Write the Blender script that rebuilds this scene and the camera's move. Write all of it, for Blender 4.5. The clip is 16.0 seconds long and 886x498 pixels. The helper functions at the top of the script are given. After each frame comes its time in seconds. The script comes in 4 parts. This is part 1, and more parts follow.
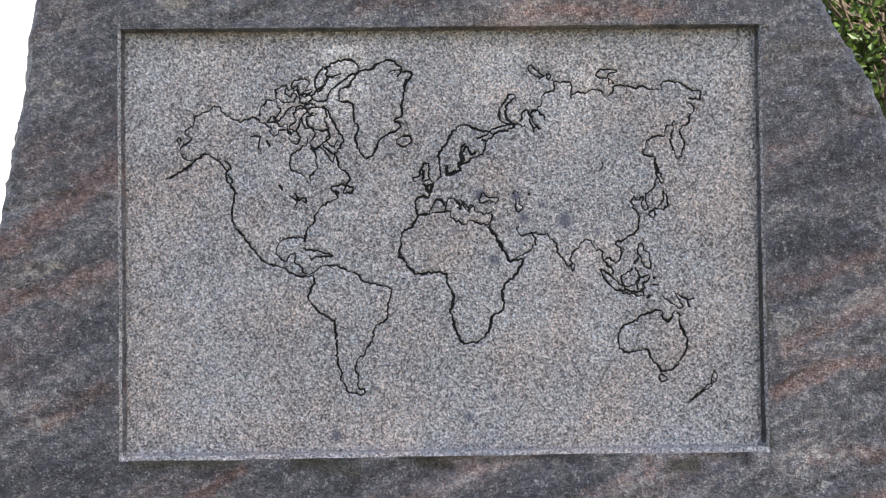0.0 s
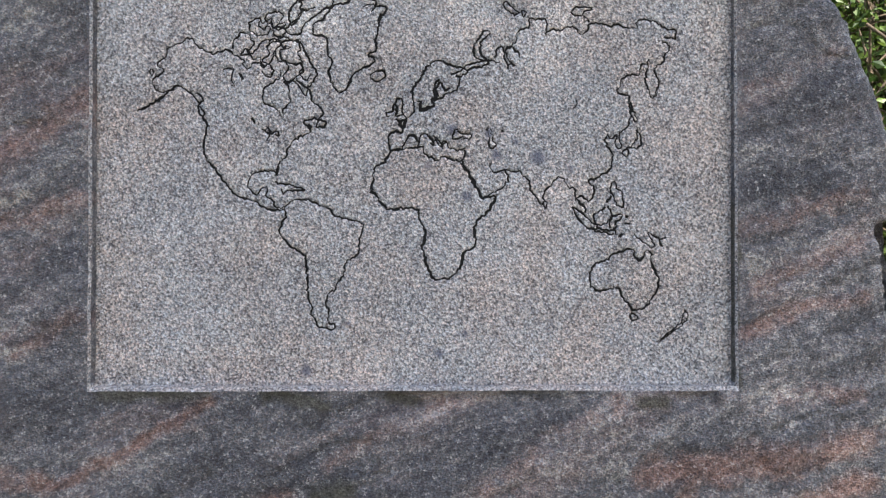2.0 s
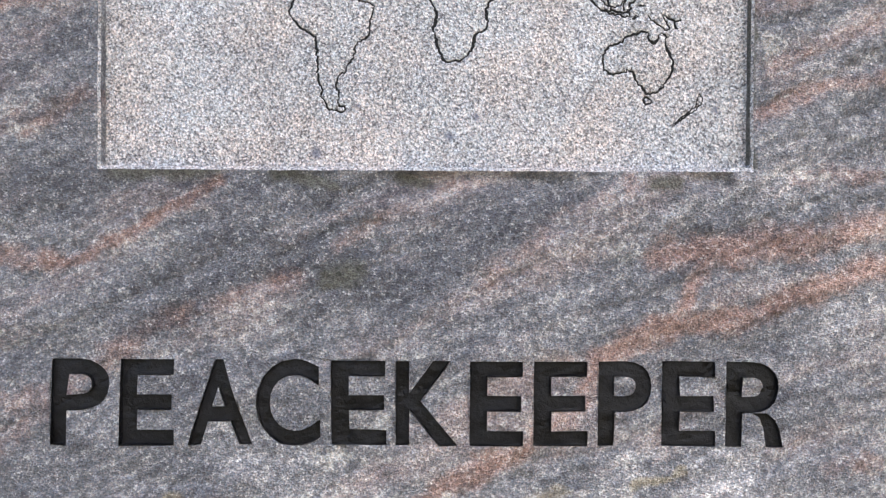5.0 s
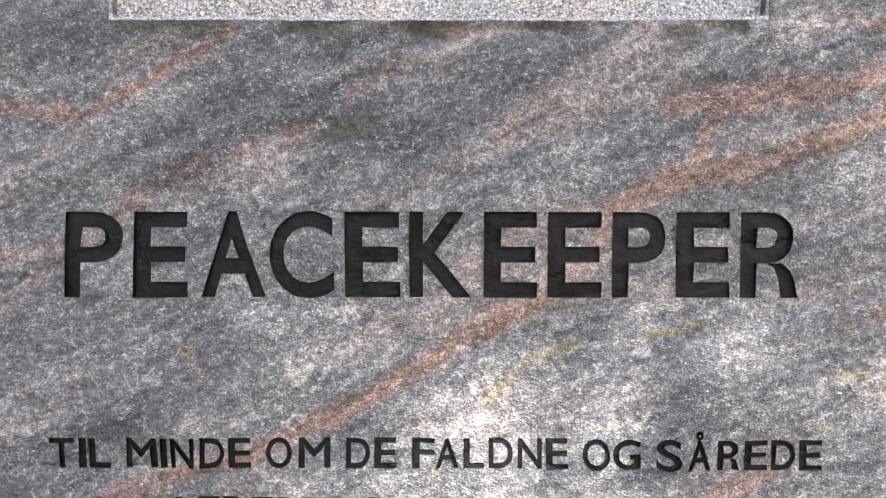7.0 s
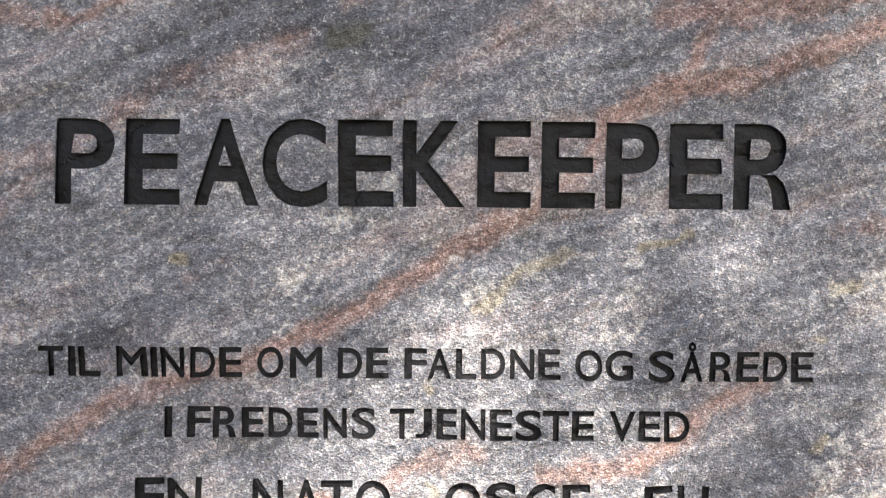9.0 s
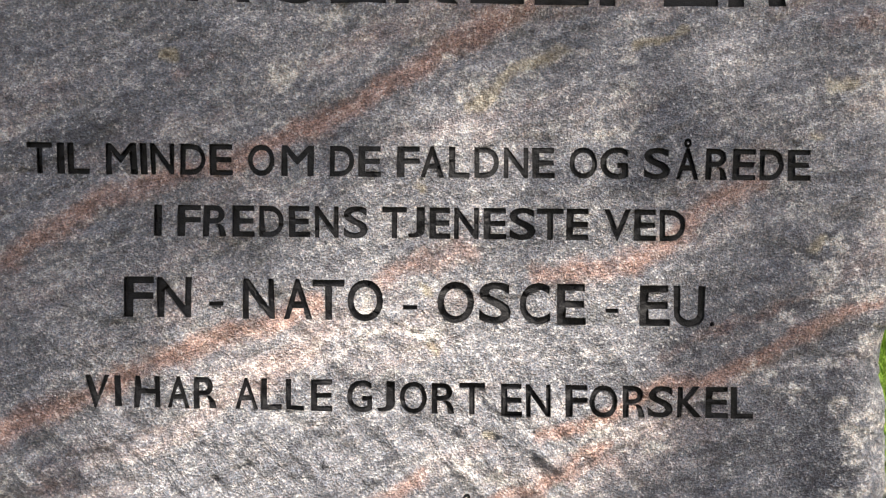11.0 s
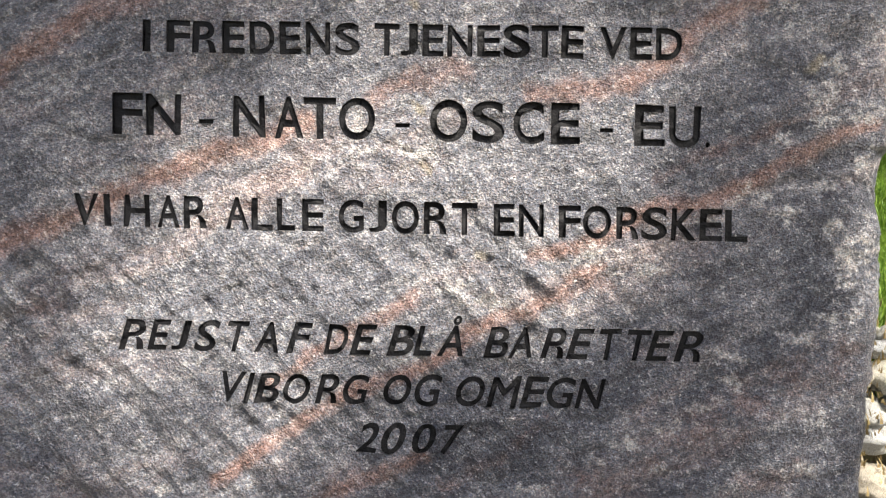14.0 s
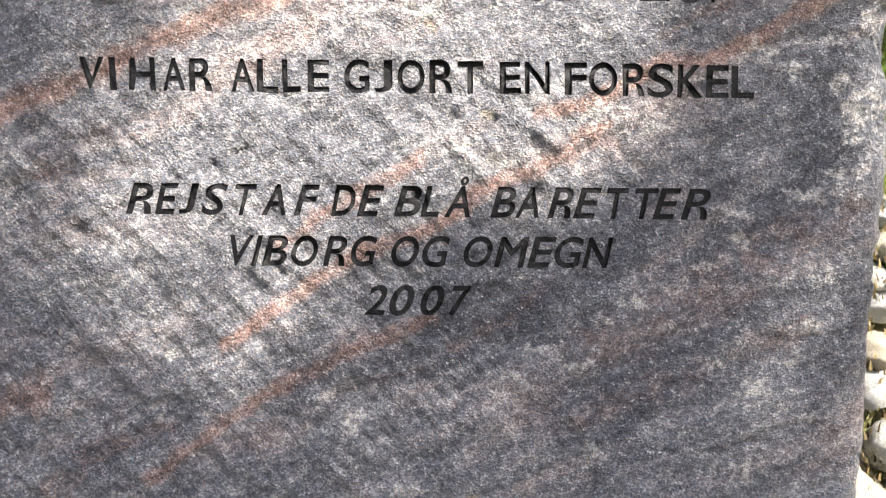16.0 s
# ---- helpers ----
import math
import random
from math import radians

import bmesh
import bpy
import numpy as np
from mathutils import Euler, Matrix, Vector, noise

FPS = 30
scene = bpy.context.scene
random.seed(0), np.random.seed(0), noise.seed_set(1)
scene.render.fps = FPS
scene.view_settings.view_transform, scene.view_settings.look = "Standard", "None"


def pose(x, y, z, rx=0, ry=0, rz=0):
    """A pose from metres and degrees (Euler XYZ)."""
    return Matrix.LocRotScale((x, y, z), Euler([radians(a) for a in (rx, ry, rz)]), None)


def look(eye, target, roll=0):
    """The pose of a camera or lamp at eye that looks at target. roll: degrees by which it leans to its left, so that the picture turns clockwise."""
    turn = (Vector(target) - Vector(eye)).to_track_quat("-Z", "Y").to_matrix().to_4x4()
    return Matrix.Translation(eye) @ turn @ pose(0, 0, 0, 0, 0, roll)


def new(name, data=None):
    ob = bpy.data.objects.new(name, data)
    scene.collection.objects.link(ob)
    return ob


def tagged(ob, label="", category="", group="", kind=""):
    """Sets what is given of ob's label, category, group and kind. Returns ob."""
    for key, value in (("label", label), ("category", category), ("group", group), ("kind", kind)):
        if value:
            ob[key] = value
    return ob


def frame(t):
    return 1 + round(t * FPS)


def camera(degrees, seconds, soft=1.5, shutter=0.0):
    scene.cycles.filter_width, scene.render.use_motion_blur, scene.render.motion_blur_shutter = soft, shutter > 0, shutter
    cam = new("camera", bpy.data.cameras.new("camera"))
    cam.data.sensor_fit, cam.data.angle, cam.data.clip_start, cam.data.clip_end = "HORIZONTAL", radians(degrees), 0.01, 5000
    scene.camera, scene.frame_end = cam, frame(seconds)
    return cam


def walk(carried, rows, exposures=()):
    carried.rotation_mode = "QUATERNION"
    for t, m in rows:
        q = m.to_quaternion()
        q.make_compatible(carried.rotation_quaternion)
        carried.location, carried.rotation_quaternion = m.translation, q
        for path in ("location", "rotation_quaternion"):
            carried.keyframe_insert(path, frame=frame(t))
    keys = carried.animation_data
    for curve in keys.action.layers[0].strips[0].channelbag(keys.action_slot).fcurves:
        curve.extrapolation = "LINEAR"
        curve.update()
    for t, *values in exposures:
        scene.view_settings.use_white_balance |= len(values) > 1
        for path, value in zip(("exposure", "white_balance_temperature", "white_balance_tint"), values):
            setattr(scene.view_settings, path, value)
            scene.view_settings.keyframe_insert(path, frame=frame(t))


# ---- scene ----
cam = camera(63.4, 16.0, soft=1.25)
PATH = [
    (0, (0.001, -0.771, 1.498), (0.012, 1.229, 1.535), -0.8),
    (0.5, (0.012, -0.773, 1.497), (0.024, 1.226, 1.551), -0.6),
    (1, (0.018, -0.771, 1.494), (0.037, 1.229, 1.54), -0.4),
    (1.5, (0.028, -0.769, 1.48), (0.045, 1.231, 1.512), -0.4),
    (2, (0.028, -0.768, 1.433), (0.047, 1.232, 1.457), 0.0),
    (2.5, (0.029, -0.768, 1.4), (0.047, 1.232, 1.409), 0.2),
    (3, (0.029, -0.768, 1.365), (0.051, 1.232, 1.368), 0.1),
    (3.5, (0.029, -0.766, 1.321), (0.045, 1.234, 1.322), 0.0),
    (3.7, (0.029, -0.767, 1.309), (0.041, 1.232, 1.291), 0.2),
    (5.8, (0.027, -0.759, 1.15), (0.014, 1.24, 1.128), 0.2),
    (6, (0.027, -0.76, 1.135), (0.014, 1.24, 1.111), 0.2),
    (6.5, (0.026, -0.76, 1.104), (0.015, 1.24, 1.078), 0.3),
    (7, (0.016, -0.762, 1.066), (0.002, 1.238, 1.021), 0.1),
    (7.5, (0.006, -0.762, 1.036), (-0.01, 1.238, 0.997), 0.1),
    (8, (0.008, -0.761, 1.009), (-0.009, 1.239, 0.976), 0.1),
    (8.2, (0.011, -0.763, 1.008), (0.003, 1.236, 0.951), 0.2),
    (10.3, (0.019, -0.76, 0.825), (0.027, 1.24, 0.825), 0.6),
    (10.5, (0.02, -0.76, 0.803), (0.03, 1.24, 0.795), 0.5),
    (11, (0.026, -0.757, 0.745), (0.03, 1.243, 0.726), 0.5),
    (11.5, (0.02, -0.755, 0.711), (0.027, 1.245, 0.677), 0.4),
    (12, (0.021, -0.754, 0.682), (0.03, 1.246, 0.644), 0.4),
    (12.5, (0.026, -0.754, 0.662), (0.035, 1.246, 0.614), 0.5),
    (13, (0.031, -0.753, 0.641), (0.038, 1.246, 0.588), 0.6),
    (13.5, (0.033, -0.754, 0.618), (0.042, 1.245, 0.557), 0.7),
    (14, (0.034, -0.753, 0.576), (0.043, 1.245, 0.502), 0.8),
    (14.5, (0.04, -0.754, 0.543), (0.046, 1.245, 0.458), 0.6),
    (15, (0.039, -0.756, 0.507), (0.046, 1.242, 0.418), 0.3),
    (15.5, (0.034, -0.758, 0.474), (0.039, 1.239, 0.364), 0.2),
    (16, (0.029, -0.759, 0.438), (0.035, 1.238, 0.339), 0.1),
]
# seconds, stops, kelvin, tint
EXPOSURE = [(0, 1.36, 6150, 10), (1, 1.50, 6150, 10), (2, 1.44, 6150, 10), (3.5, 1.76, 6100, 10), (6, 2.36, 6450, 10), (8, 2.14, 6500, 10),
            (10.5, 1.78, 6650, 10), (11, 1.44, 6700, 10), (13.5, 1.24, 6600, 10), (16, 1.70, 6550, 10)]
walk(cam, [(t, look(eye, target, roll)) for t, eye, target, roll in PATH], EXPOSURE)

# ---- light ----
SUN_AZ, SUN_EL = radians(24.0), radians(47.0)
TO_SUN = Vector((math.sin(SUN_AZ) * math.cos(SUN_EL), -math.cos(SUN_AZ) * math.cos(SUN_EL), math.sin(SUN_EL)))
world = bpy.data.worlds.new("world")
scene.world = world
world.use_nodes = True
wn = world.node_tree
sky = wn.nodes.new("ShaderNodeTexSky")
sky.sky_type, sky.sun_disc = "NISHITA", False
sky.sun_elevation, sky.sun_rotation = SUN_EL, math.pi - SUN_AZ
sky.air_density, sky.dust_density = 1.0, 3.0
wn.links.new(sky.outputs["Color"], wn.nodes["Background"].inputs["Color"])
wn.nodes["Background"].inputs["Strength"].default_value = 0.10
sun_data = bpy.data.lights.new("sun", "SUN")
sun_data.energy, sun_data.angle, sun_data.color = 5.0, radians(0.55), (1.0, 0.93, 0.82)
sun = new("sun", sun_data)
sun.matrix_world = look(TO_SUN * 40, (0, 0, 0))


# ---- materials ----
class Nodes:
    """Short hand for a node material."""

    def __init__(self, name):
        self.mat = bpy.data.materials.new(name)
        self.mat.use_nodes = True
        self.tree = self.mat.node_tree
        self.bsdf = self.tree.nodes["Principled BSDF"]

    def add(self, kind, **sets):
        node = self.tree.nodes.new(kind)
        for key, value in sets.items():
            node.inputs[key.replace("_", " ")].default_value = value
        return node

    def link(self, a, b):
        self.tree.links.new(a, b)

    def coords(self, scale=(1, 1, 1), turn=(0, 0, 0)):
        tc = self.tree.nodes.new("ShaderNodeTexCoord")
        mp = self.tree.nodes.new("ShaderNodeMapping")
        mp.inputs["Scale"].default_value = scale
        mp.inputs["Rotation"].default_value = [radians(a) for a in turn]
        self.link(tc.outputs["Object"], mp.inputs["Vector"])
        return mp.outputs["Vector"]

    def tilted(self, vec, angle, scale):
        """Coordinates along and across layers that climb by an angle."""
        turn = self.tree.nodes.new("ShaderNodeMapping")
        turn.inputs["Rotation"].default_value = (0, radians(angle), 0)
        self.link(vec, turn.inputs["Vector"])
        fit = self.tree.nodes.new("ShaderNodeMapping")
        fit.inputs["Scale"].default_value = scale
        self.link(turn.outputs["Vector"], fit.inputs["Vector"])
        return fit.outputs["Vector"]

    def noise(self, vec, scale, detail=4, rough=0.6):
        n = self.add("ShaderNodeTexNoise", Scale=scale, Detail=detail, Roughness=rough)
        self.link(vec, n.inputs["Vector"])
        return n.outputs["Fac"]

    def cells(self, vec, scale):
        n = self.add("ShaderNodeTexVoronoi", Scale=scale)
        self.link(vec, n.inputs["Vector"])
        sep = self.tree.nodes.new("ShaderNodeSeparateColor")
        self.link(n.outputs["Color"], sep.inputs["Color"])
        return sep.outputs["Red"], sep.outputs["Green"], n.outputs["Distance"]

    def ramp(self, fac, stops):
        r = self.tree.nodes.new("ShaderNodeValToRGB")
        el = r.color_ramp.elements
        while len(el) < len(stops):
            el.new(0.5)
        for e, (p, c) in zip(el, stops):
            e.position = p
            e.color = (c, c, c, 1) if isinstance(c, (int, float)) else (*c, 1)
        self.link(fac, r.inputs["Fac"])
        return r.outputs["Color"]

    def mix(self, a, b, fac, mode="MIX"):
        m = self.tree.nodes.new("ShaderNodeMix")
        m.data_type, m.blend_type = "RGBA", mode
        for value, slot in ((fac, m.inputs[0]), (a, m.inputs[6]), (b, m.inputs[7])):
            if isinstance(value, (int, float)):
                slot.default_value = value
            elif isinstance(value, tuple):
                slot.default_value = (*value, 1)
            else:
                self.link(value, slot)
        return m.outputs[2]

    def math(self, op, a, b, clamp=False):
        m = self.tree.nodes.new("ShaderNodeMath")
        m.operation, m.use_clamp = op, clamp
        for value, slot in ((a, m.inputs[0]), (b, m.inputs[1])):
            if isinstance(value, (int, float)):
                slot.default_value = value
            else:
                self.link(value, slot)
        return m.outputs[0]

    def attr(self, name):
        a = self.tree.nodes.new("ShaderNodeAttribute")
        a.attribute_name = name
        return a.outputs["Fac"]

    def random(self):
        return self.tree.nodes.new("ShaderNodeObjectInfo").outputs["Random"]

    def island(self):
        return self.tree.nodes.new("ShaderNodeNewGeometry").outputs["Random Per Island"]

    def done(self, color, rough=0.6, bump=None, dist=0.001, strength=1.0, spec=0.5):
        for value, slot in ((color, "Base Color"), (rough, "Roughness")):
            if isinstance(value, (int, float)):
                self.bsdf.inputs[slot].default_value = value
            elif isinstance(value, tuple):
                self.bsdf.inputs[slot].default_value = (*value, 1)
            else:
                self.link(value, self.bsdf.inputs[slot])
        self.bsdf.inputs["Specular IOR Level"].default_value = spec
        if bump is not None:
            b = self.add("ShaderNodeBump", Strength=strength, Distance=dist)
            self.link(bump, b.inputs["Height"])
            self.link(b.outputs["Normal"], self.bsdf.inputs["Normal"])
        return self.mat


def rough_granite():
    """Split gneiss: blue-black and pink layers that climb to the right, with millimetre crystals of four minerals."""
    n = Nodes("split_granite")
    vec = n.coords()
    warp = n.add("ShaderNodeTexNoise", Scale=9.0, Detail=3.0)
    n.link(vec, warp.inputs["Vector"])
    bent = n.add("ShaderNodeVectorMath")
    bent.operation = "MULTIPLY_ADD"
    n.link(warp.outputs["Color"], bent.inputs[0])
    bent.inputs[1].default_value = (0.05, 0.0, 0.05)
    n.link(vec, bent.inputs[2])
    band = n.noise(n.tilted(bent.outputs[0], 24, (1.6, 1, 8.0)), 1.7, 4, 0.65)
    streak = n.noise(n.tilted(bent.outputs[0], 22, (12, 12, 52)), 1.0, 4, 0.65)
    leaned = n.tilted(vec, 22, (1.0, 1.0, 1.2))
    fleck = n.noise(leaned, 95, 5, 0.70)
    grain, other, far = n.cells(leaned, 420)
    small, hue, _ = n.cells(vec, 760)
    fine = n.noise(vec, 900, 2, 0.6)

    def centred(value, gain):
        return n.math("MULTIPLY", n.math("SUBTRACT", value, 0.5), gain)

    tone = n.math("ADD", n.math("ADD", 0.5, centred(fleck, 0.70)), n.math("ADD", centred(grain, 0.20), n.math("ADD", centred(small, 0.11), centred(fine, 0.05))))
    shift = n.math("ADD", tone, n.math("SUBTRACT", n.math("ADD", centred(band, 0.40), centred(streak, 0.58)), n.math("MULTIPLY", n.attr("dark"), 0.10)))
    dark = n.ramp(shift, [(0.20, (0.040, 0.042, 0.051)), (0.38, (0.100, 0.104, 0.120)), (0.52, (0.180, 0.183, 0.197)), (0.66, (0.35, 0.348, 0.350)), (0.86, (0.68, 0.67, 0.65))])
    pink = n.ramp(shift, [(0.20, (0.040, 0.028, 0.026)), (0.40, (0.170, 0.105, 0.090)), (0.58, (0.36, 0.235, 0.196)), (0.84, (0.64, 0.49, 0.43))])
    pale = n.ramp(tone, [(0.20, (0.13, 0.13, 0.125)), (0.45, (0.37, 0.36, 0.34)), (0.75, (0.70, 0.69, 0.65))])
    ragged = n.noise(leaned, 34, 7, 0.78)
    blush = n.ramp(n.math("ADD", band, centred(ragged, 0.35)), [(0.52, 0.0), (0.70, 0.40)])
    vein = n.ramp(n.math("ADD", n.attr("pink"), centred(ragged, 2.0)), [(0.30, 0.0), (1.0, 0.92)])
    spot = n.ramp(n.math("ADD", n.attr("pale"), n.math("ADD", centred(ragged, 3.2), centred(fleck, 2.4))), [(0.50, 0.0), (1.05, 0.90)])
    color = n.mix(dark, pink, n.math("MAXIMUM", blush, vein))
    color = n.mix(color, pale, spot)
    # single crystals lean to blue or to flesh pink
    color = n.mix(color, n.ramp(hue, [(0.0, (0.84, 0.96, 1.20)), (0.45, (1.0, 1.0, 1.0)), (0.6, (1.0, 1.0, 1.0)), (1.0, (1.20, 0.96, 0.89))]), 0.75, "MULTIPLY")
    glint, _, _ = n.cells(vec, 520)
    color = n.mix(color, (0.78, 0.77, 0.75), n.ramp(n.math("ADD", glint, centred(fleck, 0.9)), [(0.93, 0.0), (1.0, 0.36)]))
    color = n.mix(color, (0.034, 0.034, 0.040), n.ramp(n.math("SUBTRACT", glint, centred(fleck, 0.9)), [(0.03, 0.36), (0.12, 0.0)]))
    lichen = n.ramp(n.math("ADD", n.attr("ochre"), centred(ragged, 2.2)), [(0.35, 0.0), (1.0, 0.36)])
    color = n.mix(color, n.ramp(tone, [(0.3, (0.16, 0.11, 0.035)), (0.7, (0.52, 0.42, 0.19))]), lichen)
    grime = n.ramp(n.math("ADD", n.noise(vec, 13, 5, 0.75), centred(ragged, 0.3)), [(0.57, 0.0), (0.78, 0.50)])
    # random grime, and the dark olive tone of the drawn lines
    olive = n.ramp(n.math("ADD", n.attr("olive"), centred(ragged, 1.6)), [(0.25, 0.0), (0.9, 0.80)])
    color = n.mix(color, n.ramp(tone, [(0.3, (0.028, 0.028, 0.020)), (0.7, (0.115, 0.112, 0.086))]), n.math("MAXIMUM", grime, olive))
    rippled = n.noise(n.tilted(vec, -50, (26, 26, 95)), 1.0, 4, 0.65)
    chipped = n.noise(vec, 60, 7, 0.73)
    height = n.math("ADD", n.math("MULTIPLY", chipped, 1.0), n.math("ADD", n.math("MULTIPLY", n.math("MULTIPLY", rippled, n.attr("ripple")), 0.85), n.math("MULTIPLY", far, 0.22)))
    rough = n.ramp(other, [(0.0, 0.36), (1.0, 0.72)])
    return n.done(color, rough, height, 0.0090, 1.0)


def sawn_granite():
    """Bush-hammered light grey panel with salt-and-pepper grains."""
    n = Nodes("hammered_granite")
    vec = n.coords()
    grain, other, far = n.cells(vec, 540)
    mid = n.noise(vec, 400, 2, 0.7)
    fine = n.noise(vec, 600, 2, 0.6)
    broad = n.noise(n.coords((1, 1, 2.2), (0, 25, 0)), 7, 4, 0.6)
    tone = n.math("ADD", n.math("ADD", n.math("MULTIPLY", grain, 0.28), -0.01), n.math("ADD", n.math("MULTIPLY", mid, 0.78), n.math("MULTIPLY", n.math("SUBTRACT", fine, 0.5), 0.12)))
    tone = n.math("ADD", tone, n.math("MULTIPLY", n.math("SUBTRACT", broad, 0.5), 0.20))
    color = n.ramp(tone, [(0.32, (0.060, 0.061, 0.068)), (0.42, (0.185, 0.186, 0.192)), (0.53, (0.32, 0.32, 0.322)), (0.63, (0.48, 0.475, 0.47)), (0.77, (0.74, 0.73, 0.715))])
    tint = n.ramp(n.noise(vec, 11, 3, 0.6), [(0.42, (0.93, 0.98, 1.06)), (0.62, (1.08, 0.97, 0.93))])
    color = n.mix(color, tint, 0.55, "MULTIPLY")
    color = n.mix(color, n.ramp(other, [(0.0, (0.88, 0.98, 1.14)), (0.5, (1.0, 1.0, 1.0)), (1.0, (1.14, 0.97, 0.90))]), 0.7, "MULTIPLY")
    stain = n.ramp(n.math("ADD", n.attr("stain"), n.math("MULTIPLY", n.math("SUBTRACT", mid, 0.5), 0.9)), [(0.20, 0.0), (0.70, 0.80)])
    color = n.mix(color, (0.06, 0.072, 0.125), stain)
    height = n.math("ADD", n.math("MULTIPLY", mid, 1.0), n.math("MULTIPLY", far, 0.7))
    return n.done(color, 0.62, height, 0.0016, 0.8)


def black_paint():
    n = Nodes("engraving_paint")
    vec = n.coords()
    wear = n.noise(vec, 160, 4, 0.7)
    slow = n.noise(vec, 38, 3, 0.6)
    color = n.mix((0.003, 0.003, 0.004), (0.008, 0.008, 0.010), n.ramp(slow, [(0.4, 0.0), (0.7, 1.0)]))
    chips = n.ramp(wear, [(0.74, 0.0), (0.84, 0.5)])
    color = n.mix(color, (0.13, 0.125, 0.12), chips)
    rough = n.ramp(slow, [(0.3, 0.42), (0.7, 0.62)])
    return n.done(color, rough, n.math("ADD", n.math("MULTIPLY", wear, 0.6), slow), 0.003, 0.8, 0.19)


def cobble_stone():
    n = Nodes("field_stone")
    vec = n.coords()
    base = n.ramp(n.random(), [(0.0, (0.62, 0.57, 0.44)), (0.3, (0.46, 0.48, 0.51)), (0.55, (0.70, 0.66, 0.55)), (0.8, (0.50, 0.43, 0.31)), (1.0, (0.54, 0.55, 0.57))])
    mottle = n.noise(vec, 45, 5, 0.7)
    color = n.mix(base, n.ramp(mottle, [(0.32, 0.45), (0.68, 1.4)]), 1.0, "MULTIPLY")
    lichen = n.ramp(n.noise(vec, 22, 5, 0.7), [(0.56, 0.0), (0.68, 0.7)])
    color = n.mix(color, (0.42, 0.36, 0.16), lichen)
    return n.done(color, 0.8, n.math("ADD", mottle, n.noise(vec, 260, 3, 0.6)), 0.003, 0.7)


def white_render():
    n = Nodes("white_render")
    vec = n.coords()
    a, c = n.noise(vec, 3, 4, 0.6), n.noise(vec, 160, 3, 0.6)
    return n.done(n.ramp(a, [(0.3, (0.76, 0.76, 0.77)), (0.7, (0.84, 0.84, 0.83))]), 0.9, c, 0.004)


def soil():
    n = Nodes("soil")
    vec = n.coords()
    a, b = n.noise(vec, 6, 5, 0.65), n.noise(vec, 120, 4, 0.7)
    color = n.ramp(n.math("ADD", n.math("MULTIPLY", a, 0.5), n.math("MULTIPLY", b, 0.5)), [(0.3, (0.05, 0.04, 0.022)), (0.5, (0.14, 0.11, 0.06)), (0.7, (0.12, 0.16, 0.045))])
    return n.done(color, 0.95, b, 0.01)


def leaf_green(name, dark, light):
    n = Nodes(name)
    vec = n.coords()
    color = n.mix(n.ramp(n.island(), [(0.0, dark), (1.0, light)]), n.ramp(n.noise(vec, 60, 3, 0.6), [(0.3, 0.75), (0.7, 1.2)]), 1.0, "MULTIPLY")
    mat = n.done(color, 0.45)
    thin = n.tree.nodes.new("ShaderNodeBsdfTranslucent")
    n.link(color, thin.inputs["Color"])
    both = n.tree.nodes.new("ShaderNodeMixShader")
    both.inputs[0].default_value = 0.35
    n.link(n.bsdf.outputs[0], both.inputs[1])
    n.link(thin.outputs[0], both.inputs[2])
    n.link(both.outputs[0], n.tree.nodes["Material Output"].inputs["Surface"])
    return mat


def bark():
    n = Nodes("bark")
    vec = n.coords((1, 1, 0.25))
    a = n.noise(vec, 50, 5, 0.7)
    return n.done(n.ramp(a, [(0.3, (0.05, 0.036, 0.024)), (0.7, (0.19, 0.14, 0.09))]), 0.9, a, 0.01)


WHITE, GRANITE, PANEL, PAINT, COBBLE, SOIL, BARK = white_render(), rough_granite(), sawn_granite(), black_paint(), cobble_stone(), soil(), bark()
SHRUB_LEAF = leaf_green("shrub_leaf", (0.025, 0.055, 0.010), (0.14, 0.21, 0.035))
TREE_LEAF = leaf_green("tree_leaf", (0.03, 0.06, 0.015), (0.08, 0.14, 0.03))
GRASS = leaf_green("grass_blade", (0.08, 0.17, 0.02), (0.26, 0.38, 0.06))
STRAW = leaf_green("straw", (0.20, 0.14, 0.06), (0.48, 0.38, 0.18))


# ---- helpers of the scene ----
def mesh_of(name, verts, faces, material, smooth=False):
    me = bpy.data.meshes.new(name)
    me.from_pydata([tuple(v) for v in verts], [], [tuple(f) for f in faces])
    me.materials.append(material)
    if smooth:
        me.polygons.foreach_set("use_smooth", [True] * len(me.polygons))
    me.update()
    return me


def child(name, me, parent, label=""):
    ob = new(name, me)
    ob.parent = parent
    return tagged(ob, label)


def lattice(x, y, seed):
    """Repeatable random value at whole-number places."""
    h = (x.astype(np.int64) * 374761393 + y.astype(np.int64) * 668265263 + seed * 2147483647) & 0xFFFFFFFF
    h = ((h ^ (h >> 13)) * 1274126177) & 0xFFFFFFFF
    return ((h ^ (h >> 16)) & 0xFFFF) / 65535.0


def value_noise(x, y, seed):
    """Smooth noise from 0 to 1 over a plane."""
    xi, yi = np.floor(x), np.floor(y)
    fx, fy = x - xi, y - yi
    fx, fy = fx * fx * (3 - 2 * fx), fy * fy * (3 - 2 * fy)
    a, b = lattice(xi, yi, seed), lattice(xi + 1, yi, seed)
    c, d = lattice(xi, yi + 1, seed), lattice(xi + 1, yi + 1, seed)
    return (a + (b - a) * fx) * (1 - fy) + (c + (d - c) * fx) * fy


